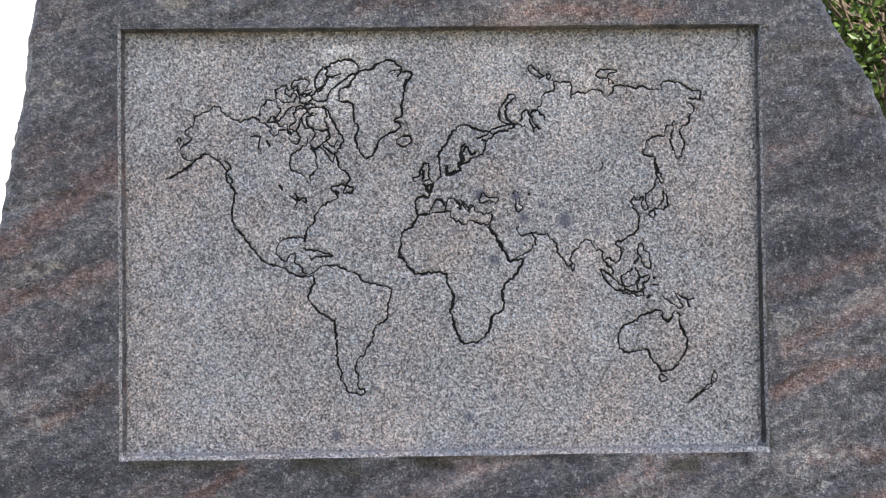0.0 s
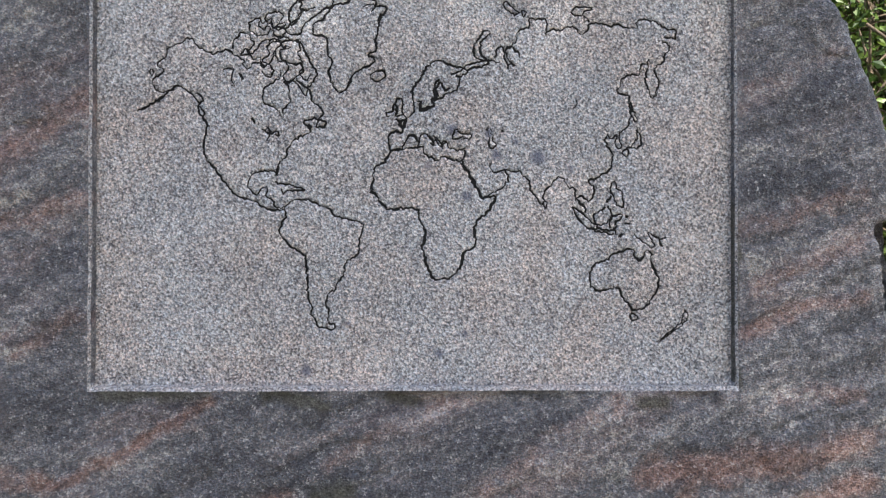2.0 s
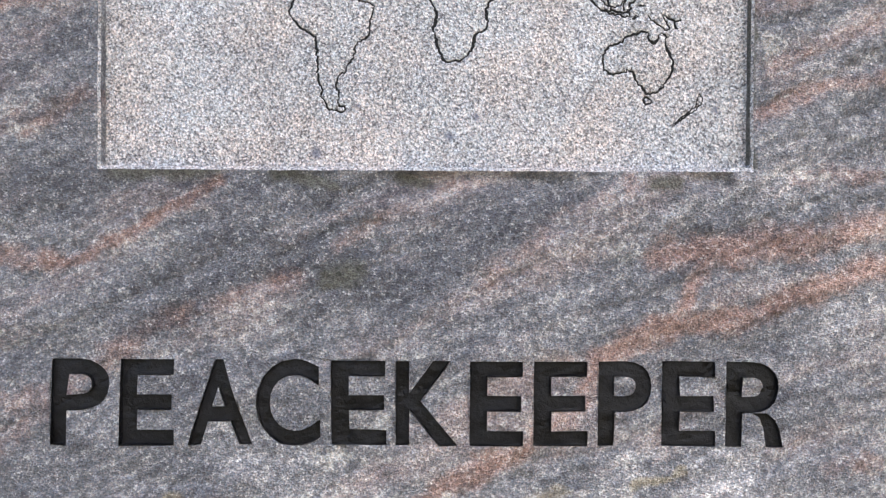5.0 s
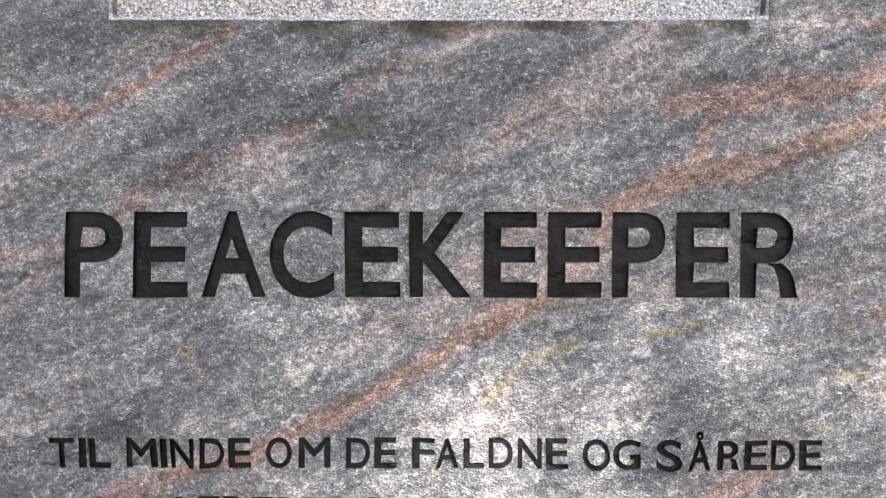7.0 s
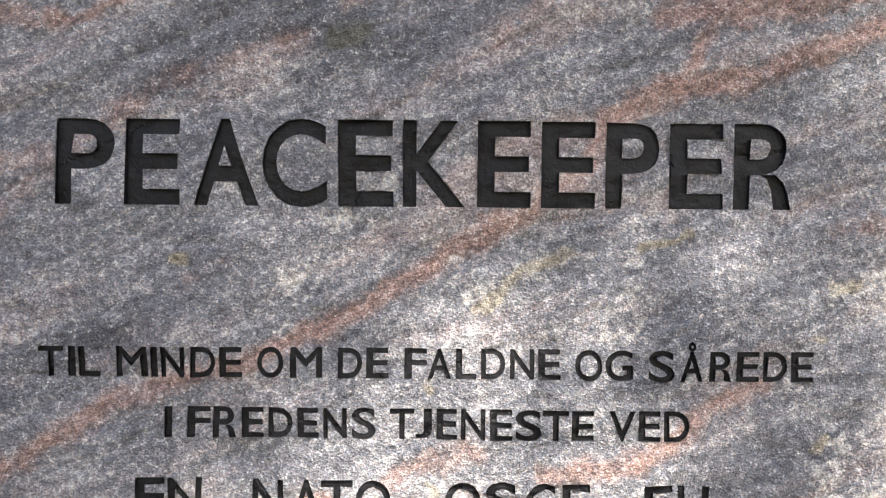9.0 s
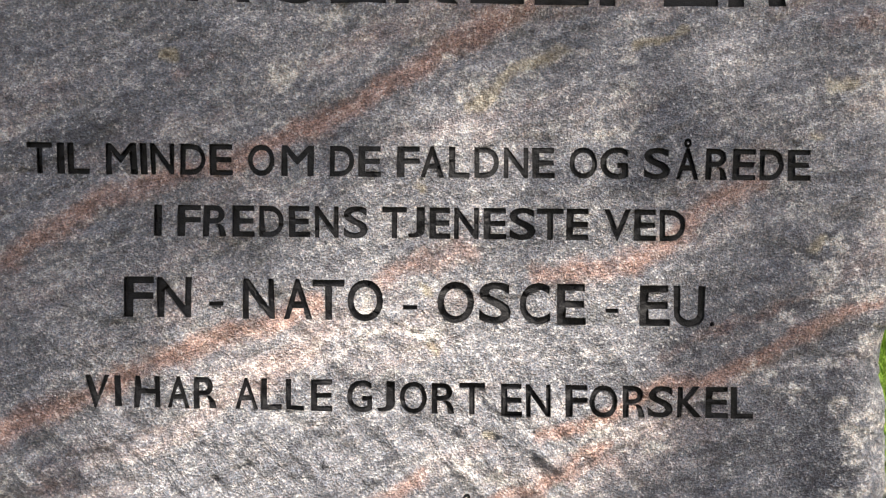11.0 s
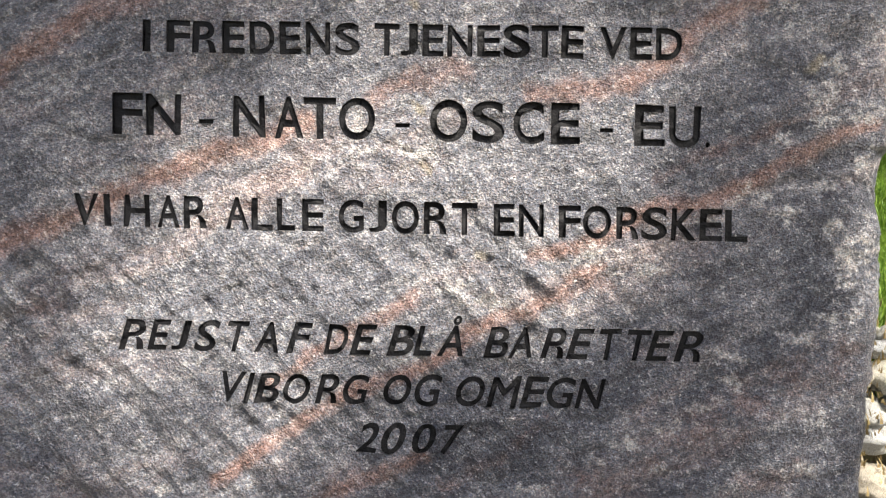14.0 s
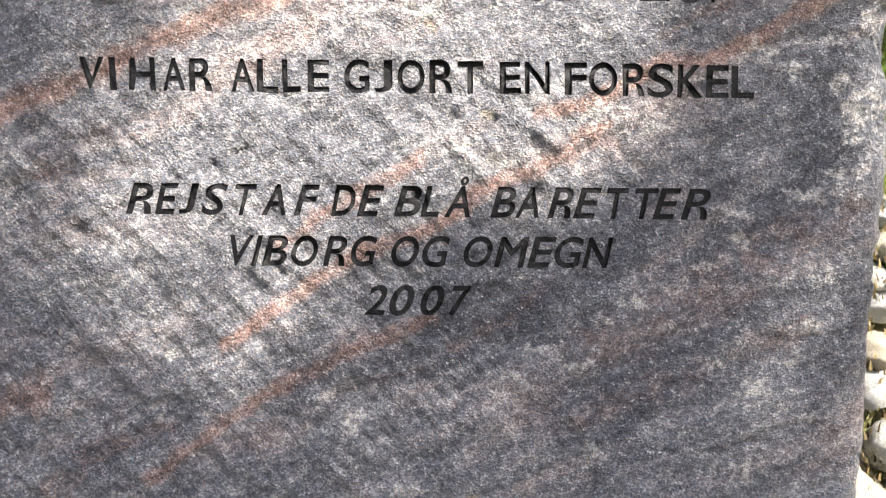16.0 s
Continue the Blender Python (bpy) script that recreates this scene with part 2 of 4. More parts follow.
def segment_distance(px, py, ax, ay, bx, by):
    dx, dy = bx - ax, by - ay
    t = np.clip(((px - ax) * dx + (py - ay) * dy) / (dx * dx + dy * dy + 1e-12), 0, 1)
    return np.hypot(px - ax - t * dx, py - ay - t * dy)


def line_distance(px, py, pts, closed=False):
    best = np.full(px.shape, 9.0)
    ring = list(pts) + ([pts[0]] if closed else [])
    for (ax, ay), (bx, by) in zip(ring, ring[1:]):
        best = np.minimum(best, segment_distance(px, py, ax, ay, bx, by))
    return best


def inside(px, py, edges):
    """Even-odd test against a bag of edges."""
    hit = np.zeros(px.shape, bool)
    for ax, ay, bx, by in edges:
        if ay == by:
            continue
        cross = ((ay > py) != (by > py)) & (px < (bx - ax) * (py - ay) / (by - ay) + ax)
        hit ^= cross
    return hit


# ---- the memorial stone ----
OUTLINE = [(-0.52, -0.15), (-0.515, 0.40), (-0.52, 0.90), (-0.512, 1.30), (-0.495, 1.45), (-0.478, 1.549), (-0.472, 1.586), (-0.462, 1.640),
           (-0.452, 1.695), (-0.444, 1.750), (-0.437, 1.787), (-0.415, 1.86), (-0.35, 1.945), (-0.12, 1.985), (0.18, 1.965), (0.35, 1.89),
           (0.430, 1.783), (0.448, 1.745), (0.472, 1.704), (0.499, 1.645), (0.520, 1.590), (0.533, 1.54), (0.538, 1.486),
           (0.542, 1.435), (0.546, 1.39), (0.544, 1.335), (0.542, 1.30), (0.540, 1.20), (0.534, 1.00), (0.532, 0.82), (0.518, 0.69), (0.507, 0.62),
           (0.513, 0.57), (0.512, 0.50), (0.505, 0.39), (0.500, 0.30), (0.498, 0.20), (0.49, 0.13), (0.474, 0.0), (0.47, -0.15)]
PANEL_RECT = (-0.341, 0.350, 1.2945, 1.7545)
PANEL_DEPTH = 0.014

VEINS, DARK, PALE, OCHRE, OLIVE = [], [], [], [], []


def vein(half, strength, *path):
    """A pink feldspar vein along a path on the face."""
    VEINS.append((half, strength, path))


def dark_layer(half, *path):
    """A blue-black mica layer."""
    DARK.append((half, path))


def pale_patch(x, z, w, h):
    """A patch of pale quartz or lichen."""
    PALE.append((x, z, w, h))


def ochre_lichen(half, *path):
    OCHRE.append((half, path))


# dark olive tone along lines, mostly at the panel's lower and right edges
def olive_line(half, *path):
    OLIVE.append((half, path))


vein(0.007, 0.90, (-0.394, 1.189), (-0.358, 1.198), (-0.328, 1.213), (-0.268, 1.246), (-0.214, 1.276))
vein(0.013, 0.75, (-0.460, 1.204), (-0.424, 1.195), (-0.388, 1.192))
vein(0.013, 0.65, (-0.328, 1.093), (-0.292, 1.123), (-0.232, 1.141), (-0.178, 1.154), (-0.136, 1.178))
vein(0.010, 0.55, (-0.088, 1.208), (-0.028, 1.247), (0.031, 1.271), (0.067, 1.283))
vein(0.011, 0.50, (0.127, 1.232), (0.174, 1.256), (0.222, 1.277))
vein(0.013, 1.00, (0.187, 1.092), (0.241, 1.116), (0.294, 1.130), (0.348, 1.136), (0.407, 1.160), (0.488, 1.192))
vein(0.015, 0.95, (0.258, 1.200), (0.329, 1.210), (0.412, 1.216), (0.488, 1.242))
vein(0.010, 0.90, (0.279, 1.137), (0.291, 1.176), (0.309, 1.200))
vein(0.011, 0.60, (0.061, 1.166), (0.127, 1.226))
vein(0.012, 1.00, (-0.112, 0.862), (-0.088, 0.877), (-0.028, 0.914), (0.026, 0.944), (0.074, 0.981), (0.116, 0.996))
vein(0.013, 0.85, (0.116, 0.996), (0.152, 1.023), (0.175, 1.053), (0.190, 1.095))
vein(0.009, 0.60, (0.432, 0.975), (0.491, 0.986))
vein(0.015, 0.60, (-0.455, 1.038), (-0.389, 1.051), (-0.328, 1.093))
vein(0.012, 0.50, (-0.455, 0.990), (-0.413, 1.020), (-0.371, 1.045))
vein(0.008, 0.45, (-0.250, 0.918), (-0.208, 0.937))
vein(0.010, 0.80, (0.358, 1.354), (0.411, 1.375), (0.486, 1.393))
vein(0.010, 0.60, (-0.424, 1.333), (-0.376, 1.356), (-0.343, 1.365))
vein(0.012, 0.90, (-0.123, 0.862), (-0.182, 0.833), (-0.266, 0.810), (-0.337, 0.785), (-0.384, 0.749), (-0.450, 0.710))
vein(0.012, 0.75, (-0.032, 0.707), (0.010, 0.729), (0.052, 0.738))
vein(0.012, 0.90, (0.130, 0.712), (0.214, 0.724), (0.262, 0.740), (0.303, 0.788), (0.357, 0.806))
vein(0.012, 1.00, (-0.448, 0.530), (-0.389, 0.564), (-0.324, 0.594), (-0.264, 0.622), (-0.205, 0.643), (-0.157, 0.658), (-0.103, 0.681))
vein(0.008, 1.00, (0.132, 0.538), (0.192, 0.556), (0.239, 0.586), (0.311, 0.602), (0.365, 0.620), (0.419, 0.654), (0.485, 0.687))
vein(0.007, 0.60, (0.263, 0.623), (0.311, 0.647), (0.371, 0.677), (0.425, 0.696), (0.467, 0.726))
vein(0.008, 0.95, (-0.201, 0.295), (-0.158, 0.326), (-0.104, 0.362), (-0.044, 0.402), (0.010, 0.423), (0.063, 0.456), (0.111, 0.483), (0.158, 0.504), (0.205, 0.531))
vein(0.012, 0.70, (0.099, 0.471), (0.146, 0.501), (0.206, 0.513))
vein(0.008, 0.75, (-0.140, 0.401), (-0.092, 0.434), (-0.044, 0.465), (0.009, 0.495))
vein(0.008, 0.90, (-0.281, 0.154), (-0.238, 0.188), (-0.201, 0.216), (-0.152, 0.246), (-0.104, 0.271), (-0.031, 0.304), (0.023, 0.324))
vein(0.010, 0.50, (0.041, 0.292), (0.101, 0.323), (0.149, 0.371))
vein(0.017, 0.80, (-0.455, 0.219), (-0.424, 0.234), (-0.399, 0.249))
vein(0.011, 0.50, (-0.400, 0.472), (-0.369, 0.487))
vein(0.013, 0.50, (-0.396, 0.139), (-0.335, 0.182), (-0.261, 0.207))
vein(0.016, 0.80, (-0.457, 1.528), (-0.409, 1.561), (-0.348, 1.603))
vein(0.011, 0.70, (-0.476, 1.456), (-0.421, 1.476), (-0.346, 1.494))
vein(0.012, 0.50, (-0.446, 1.338), (-0.392, 1.361), (-0.349, 1.367))
vein(0.009, 0.55, (0.365, 1.617), (0.414, 1.629), (0.470, 1.653))
vein(0.013, 0.60, (0.361, 1.464), (0.429, 1.489), (0.483, 1.506))
vein(0.011, 0.70, (0.378, 1.404), (0.440, 1.431), (0.481, 1.445))
vein(0.011, 0.60, (0.399, 1.280), (0.478, 1.291))
vein(0.008, 0.80, (0.104, 1.767), (0.190, 1.764), (0.270, 1.771))
vein(0.008, 0.50, (-0.079, 1.774), (-0.006, 1.779))
dark_layer(0.038, (-0.008, 0.274), (0.064, 0.317), (0.130, 0.354), (0.202, 0.385), (0.243, 0.433), (0.320, 0.487), (0.366, 0.541), (0.436, 0.583))
dark_layer(0.024, (0.315, 0.403), (0.368, 0.440), (0.421, 0.488), (0.468, 0.512))
dark_layer(0.027, (0.174, 0.239), (0.263, 0.294), (0.383, 0.343), (0.473, 0.356))
dark_layer(0.018, (0.137, 0.214), (0.234, 0.239))
dark_layer(0.024, (-0.268, 1.141), (-0.190, 1.195), (-0.112, 1.202), (-0.028, 1.178))
dark_layer(0.018, (-0.376, 1.255), (-0.298, 1.273), (-0.250, 1.279))
dark_layer(0.016, (-0.160, 1.282), (-0.112, 1.276), (-0.028, 1.250))
dark_layer(0.022, (-0.028, 1.154), (0.061, 1.226), (0.139, 1.256))
dark_layer(0.028, (0.191, 0.586), (0.299, 0.635), (0.395, 0.684), (0.455, 0.708))
dark_layer(0.022, (0.372, 0.587), (0.426, 0.618), (0.467, 0.648))
dark_layer(0.024, (-0.450, 0.808), (-0.379, 0.833), (-0.314, 0.857))
dark_layer(0.021, (-0.433, 1.610), (-0.396, 1.634), (-0.348, 1.655))
dark_layer(0.018, (-0.458, 1.398), (-0.397, 1.422), (-0.349, 1.433))
dark_layer(0.021, (0.370, 1.575), (0.425, 1.593), (0.468, 1.604))
dark_layer(0.018, (0.380, 1.508), (0.454, 1.531))
dark_layer(0.016, (-0.470, 1.267), (-0.380, 1.283), (-0.230, 1.269))
dark_layer(0.016, (-0.181, 1.274), (-0.085, 1.267), (-0.013, 1.271))
pale_patch(-0.141, 0.919, 0.015, 0.016)
pale_patch(-0.094, 0.979, 0.021, 0.013)
pale_patch(0.062, 0.907, 0.028, 0.013)
pale_patch(0.113, 0.927, 0.018, 0.008)
pale_patch(0.161, 0.950, 0.018, 0.006)
pale_patch(0.207, 0.861, 0.024, 0.008)
pale_patch(0.224, 0.925, 0.008, 0.017)
pale_patch(0.389, 0.803, 0.011, 0.011)
pale_patch(0.441, 0.905, 0.017, 0.011)
pale_patch(0.483, 0.919, 0.013, 0.017)
pale_patch(0.444, 0.743, 0.015, 0.016)
pale_patch(0.478, 0.756, 0.013, 0.007)
pale_patch(0.026, 0.938, 0.015, 0.007)
pale_patch(-0.055, 0.674, 0.018, 0.008)
pale_patch(-0.052, 0.650, 0.015, 0.011)
pale_patch(-0.055, 0.680, 0.012, 0.016)
pale_patch(0.005, 0.645, 0.021, 0.010)
pale_patch(0.362, 0.605, 0.018, 0.011)
pale_patch(0.392, 0.667, 0.012, 0.005)
pale_patch(0.437, 0.690, 0.017, 0.010)
pale_patch(-0.150, 0.871, 0.010, 0.008)
pale_patch(0.040, 0.510, 0.015, 0.010)
pale_patch(0.078, 0.492, 0.024, 0.011)
pale_patch(0.199, 0.545, 0.022, 0.008)
pale_patch(0.259, 0.526, 0.015, 0.006)
pale_patch(-0.211, 0.425, 0.015, 0.008)
pale_patch(0.345, 0.408, 0.012, 0.007)
pale_patch(0.345, 0.438, 0.022, 0.005)
pale_patch(0.417, 0.459, 0.027, 0.010)
pale_patch(0.324, 0.281, 0.013, 0.011)
pale_patch(0.370, 0.264, 0.012, 0.010)
pale_patch(0.454, 0.481, 0.019, 0.010)
pale_patch(0.467, 0.542, 0.016, 0.022)
pale_patch(0.429, 0.618, 0.016, 0.007)
pale_patch(0.491, 0.559, 0.010, 0.022)
pale_patch(0.433, 0.715, 0.027, 0.015)
pale_patch(0.471, 0.699, 0.016, 0.013)
pale_patch(0.482, 0.642, 0.012, 0.018)
pale_patch(-0.098, 0.242, 0.011, 0.008)
pale_patch(-0.261, 0.289, 0.011, 0.007)
pale_patch(0.403, 0.589, 0.012, 0.007)
pale_patch(0.448, 0.574, 0.013, 0.007)
pale_patch(-0.044, 0.450, 0.011, 0.007)
pale_patch(-0.440, 1.118, 0.016, 0.010)
pale_patch(0.213, 1.209, 0.024, 0.010)
pale_patch(0.218, 0.933, 0.008, 0.018)
pale_patch(-0.130, 0.919, 0.017, 0.018)
pale_patch(-0.082, 0.986, 0.022, 0.011)
pale_patch(-0.040, 1.022, 0.021, 0.012)
pale_patch(0.445, 0.911, 0.016, 0.008)
pale_patch(0.418, 1.283, 0.024, 0.006)
pale_patch(-0.395, 1.099, 0.008, 0.007)
pale_patch(0.362, 0.250, 0.016, 0.008)
pale_patch(0.352, 0.164, 0.015, 0.012)
pale_patch(0.417, 0.219, 0.012, 0.006)
pale_patch(0.187, 0.188, 0.015, 0.010)
pale_patch(-0.068, 0.219, 0.011, 0.008)
pale_patch(-0.267, 0.219, 0.008, 0.006)
pale_patch(-0.007, 0.139, 0.018, 0.006)
pale_patch(-0.445, 1.494, 0.024, 0.007)
pale_patch(-0.415, 1.502, 0.008, 0.007)
pale_patch(0.384, 1.553, 0.024, 0.005)
pale_patch(0.372, 1.423, 0.013, 0.008)
pale_patch(-0.286, 1.779, 0.012, 0.008)
pale_patch(-0.268, 1.776, 0.007, 0.006)
pale_patch(-0.427, 1.674, 0.016, 0.005)
pale_patch(-0.408, 1.692, 0.008, 0.007)
pale_patch(0.411, 1.253, 0.018, 0.006)
pale_patch(-0.434, 1.335, 0.012, 0.005)
ochre_lichen(0.006, (0.051, 0.889), (0.086, 0.915), (0.122, 0.936), (0.158, 0.951))
ochre_lichen(0.004, (0.230, 0.953), (0.257, 0.964), (0.281, 0.974))
ochre_lichen(0.005, (0.000, 0.803), (0.005, 0.799))
ochre_lichen(0.005, (-0.266, 0.941), (-0.256, 0.938))
ochre_lichen(0.005, (0.417, 0.861), (0.426, 0.858))
ochre_lichen(0.005, (0.010, 0.699), (0.015, 0.694))
ochre_lichen(0.005, (-0.262, 0.943), (-0.255, 0.942))
ochre_lichen(0.007, (0.436, 0.909), (0.463, 0.917))
ochre_lichen(0.007, (0.063, 0.890), (0.086, 0.909))
ochre_lichen(0.006, (0.427, 0.756), (0.418, 0.741))
ochre_lichen(0.005, (0.065, 0.133), (0.069, 0.138))
ochre_lichen(0.005, (0.012, 0.636), (0.020, 0.630))
ochre_lichen(0.005, (0.075, 0.539), (0.081, 0.537))
ochre_lichen(0.007, (-0.299, 1.694), (-0.269, 1.702))
olive_line(0.007, (-0.326, 1.288), (-0.272, 1.286), (-0.217, 1.290))
olive_line(0.007, (-0.151, 1.289), (-0.127, 1.282), (-0.097, 1.274))
olive_line(0.005, (-0.025, 1.282), (0.006, 1.274))
olive_line(0.004, (0.351, 1.490), (0.348, 1.296))
olive_line(0.006, (0.248, 1.279), (0.272, 1.278))
olive_line(0.007, (-0.100, 1.184), (-0.076, 1.175))
olive_line(0.008, (-0.100, 1.175), (-0.064, 1.184))
vein(0.028, 0.50, (0.191, 0.294), (0.292, 0.349), (0.381, 0.404), (0.458, 0.440))
vein(0.018, 0.45, (0.174, 0.220), (0.282, 0.263), (0.414, 0.319))
pale_patch(0.203, 0.324, 0.021, 0.004)
pale_patch(0.238, 0.346, 0.018, 0.004)
pale_patch(0.280, 0.364, 0.021, 0.005)
pale_patch(0.313, 0.385, 0.016, 0.005)
pale_patch(0.137, 0.296, 0.018, 0.005)
pale_patch(0.426, 0.319, 0.015, 0.006)
pale_patch(0.403, 0.282, 0.011, 0.006)
pale_patch(0.436, 0.374, 0.012, 0.006)
pale_patch(0.173, 0.275, 0.016, 0.005)
pale_patch(0.275, 0.318, 0.013, 0.005)
pale_patch(0.113, 0.257, 0.016, 0.006)


def rippling(x, z):
    """Where the slanting ripples lie: the lower part of the face, away from the smooth dark layer."""
    return np.clip((0.72 - z) / 0.2, 0, 1) * np.clip((0.12 + 0.45 * z - x) / 0.2, 0, 1)


def relief(x, z):
    """How far the split face stands back (positive) or out at a place."""
    c, s = math.cos(radians(24)), math.sin(radians(24))
    u, v = c * x + s * z, c * z - s * x
    y = 0.011 * (value_noise(u * 3.2, v * 6, 3) - 0.5) + 0.0065 * (value_noise(u * 9, v * 20, 4) - 0.5)
    y += 0.0060 * (value_noise(u * 28, v * 44, 5) - 0.5) + 0.0036 * (value_noise(u * 80, v * 130, 6) - 0.5)
    y += 0.0016 * (value_noise(u * 190, v * 260, 7) - 0.5)
    steps = value_noise(u * 5 + 9, v * 14, 8) * 3
    y += 0.004 * (steps - np.floor(steps)) ** 6
    # slanting tool-like ripples on the lower left
    c2, s2 = math.cos(radians(-48)), math.sin(radians(-48))
    u2, v2 = c2 * x + s2 * z, c2 * z - s2 * x
    low = rippling(x, z)
    y += 0.0120 * low * (value_noise(u2 * 18, v2 * 62, 9) - 0.5) + 0.0060 * low * (value_noise(u2 * 40, v2 * 130, 10) - 0.5)
    return y * 0.85


def setback(x, z):
    """The relief together with the rounded rim of the block and the chipped edge under the panel."""
    y = relief(x, z)
    d = line_distance(x, z, OUTLINE)
    r = 0.014 + 0.012 * value_noise(x * 9, z * 9, 11)
    y += 0.9 * np.clip(r - d, 0, None) ** 2 / r
    side = np.clip((x - 0.468) / 0.03, 0, 1) * (z < 0.66) * (z > 0.0)
    y += 0.010 * side ** 2
    # the broken corner on the right edge: the layer behind shows four centimetres back
    rim = np.interp(z, [1.30, 1.33, 1.37, 1.43, 1.462, 1.468, 1.482], [0.545, 0.514, 0.512, 0.507, 0.501, 0.504, 0.545])
    y += 0.045 * np.clip((x - rim) / 0.004, 0, 1) * (z > 1.29) * (z < 1.485) * (0.75 + 0.5 * value_noise(x * 30, z * 30, 12))
    x0, x1, z0, z1 = PANEL_RECT
    under = np.clip(z0 - z, 0, None)
    chips = np.clip(value_noise(x * 16, z * 9, 15) - 0.45, 0, None) * 2.2
    y += 0.016 * chips * np.exp(-(under / 0.024) ** 2) * np.clip((under - 0.004) / 0.006, 0, 1) * (z < z0) * (x > x0 + 0.02) * (x < x1 - 0.02)
    # close to the sunk panel the face is dressed nearly flat
    near = np.maximum(np.maximum(x0 - x, x - x1), np.maximum(z0 - z, z - z1))
    flat = np.exp(-(np.clip(near, 0, None) / 0.006) ** 2)
    return y * (1 - 0.8 * flat)


GLYPHS = {}


def load_glyphs(text, weight):
    """Outlines of the letters, from the built-in font: vertices and edges, baseline at 0, capitals 1 high."""
    for ch in sorted(set(text) | {"H"}):
        if (ch, weight) in GLYPHS:
            continue
        cu = bpy.data.curves.new("glyph", "FONT")
        cu.body, cu.resolution_u, cu.offset = ("P" if ch == "R" else ch), 5, weight
        ob = new("glyph", cu)
        bpy.context.view_layer.update()
        me = bpy.data.meshes.new_from_object(ob.evaluated_get(bpy.context.evaluated_depsgraph_get()))
        pts = [(v.co.x, v.co.y) for v in me.vertices]
        used = {}
        for p in me.polygons:
            for e in p.edge_keys:
                used[e] = used.get(e, 0) + 1
        edges = [e for e, k in used.items() if k == 1]
        if ch == "R":  # the bowl of the P on a straight leg
            stem = max(p[0] for p in pts if p[1] < 0.05) - min(p[0] for p in pts)
            stem_right = max(p[0] for p in pts if p[1] < 0.05)
            right = max(p[0] for p in pts)
            under = min(p[1] for p in pts if p[0] > stem_right + 0.05)
            low = min(p[1] for p in pts)
            leg = [(right - 1.75 * stem, under), (right - 0.75 * stem, under), (right - 0.15 * stem, under - 0.45 * stem), (right + 0.02, under - 1.1 * stem),
                   (right + 0.05, low), (right + 0.04 - 1.02 * stem, low), (right + 0.01 - stem, under - 0.9 * stem), (right - 1.25 * stem, under - 0.25 * stem)]
            start = len(pts)
            pts = pts + leg
            edges += [(start + i, start + (i + 1) % len(leg)) for i in range(len(leg))]
        GLYPHS[ch, weight] = (pts, edges)
        bpy.data.objects.remove(ob)
        bpy.data.curves.remove(cu)
        bpy.data.meshes.remove(me)


# text, spans of its letters in mm, baseline at both ends, height of the capitals, slant, weight, depth of the cut
LINES = []


def line_of_text(*entry):
    LINES.append(entry)


line_of_text("PEACEKEEPER", [(-393, -331), (-319, -261), (-247, -179), (-174, -106), (-94, -35), (-25, 41), (54, 111), (122, 180), (191, 249), (260, 317), (328, 388)],
             0.9995, 1.0, 0.0885, 0.0, 0.022, 0.0065)
line_of_text("TILMINDEOMDEFALDNEOGSÅREDE", [(-410, -384), (-379, -371), (-368, -345), (-329, -295), (-291, -284), (-280, -255), (-249, -223), (-219, -195), (-179, -151), (-144, -110), (-93, -67), (-63, -39), (-22, 2), (3, 28), (33, 55), (60, 86), (91, 117), (121, 145), (160, 189), (192, 222), (238, 265), (271, 296), (303, 327), (332, 357), (361, 387), (391, 415)],
             0.8145, 0.8140, 0.0318, 0.0, 0.019, 0.0032)
line_of_text("IFREDENSTJENESTEVED", [(-277, -269), (-253, -229), (-226, -201), (-195, -172), (-167, -141), (-136, -113), (-108, -83), (-78, -52), (-37, -11), (-10, 8), (13, 35), (39, 65), (70, 94), (97, 125), (126, 154), (157, 181), (197, 225), (229, 252), (256, 283)],
             0.7500, 0.7490, 0.0322, 0.0, 0.019, 0.0032)
line_of_text("FN-NATO-OSCE-EU.", [(-308, -277), (-274, -238), (-219, -204), (-183, -150), (-141, -110), (-110, -76), (-73, -35), (-14, 1), (22, 61), (66, 100), (109, 141), (148, 178), (199, 213), (235, 267), (272, 305), (310, 315)],
             0.6645, 0.6590, 0.0418, 0.0, 0.018, 0.0035)
line_of_text("VIHARALLEGJORTENFORSKEL", [(-350, -325), (-320, -313), (-298, -271), (-264, -239), (-235, -212), (-192, -167), (-164, -143), (-138, -118), (-111, -88), (-73, -46), (-41, -22), (-17, 12), (17, 41), (46, 73), (90, 112), (116, 142), (158, 181), (183, 213), (219, 243), (246, 273), (277, 305), (308, 332), (335, 359)],
             0.5685, 0.5605, 0.0330, 0.0, 0.016, 0.0032)
line_of_text("REJSTAFDEBLÅBARETTER", [(-304, -275), (-275, -247), (-249, -224), (-225, -196), (-189, -165), (-162, -135), (-127, -98), (-87, -61), (-60, -30), (-21, 9), (7, 27), (32, 60), (81, 109), (107, 133), (142, 170), (169, 200), (205, 230), (235, 260), (253, 284), (283, 315)],
             0.4380, 0.4325, 0.0320, 0.26, 0.017, 0.0030)
line_of_text("VIBORGOGOMEGN", [(-196, -169), (-172, -159), (-161, -133), (-130, -101), (-97, -70), (-67, -38), (-24, 6), (9, 39), (53, 84), (85, 124), (120, 153), (150, 181), (179, 212)],
             0.3830, 0.3810, 0.0318, 0.26, 0.017, 0.0030)
line_of_text("2007", [(-53, -28), (-26, 1), (7, 33), (37, 63)], 0.3300, 0.3300, 0.0312, 0.26, 0.017, 0.0030)


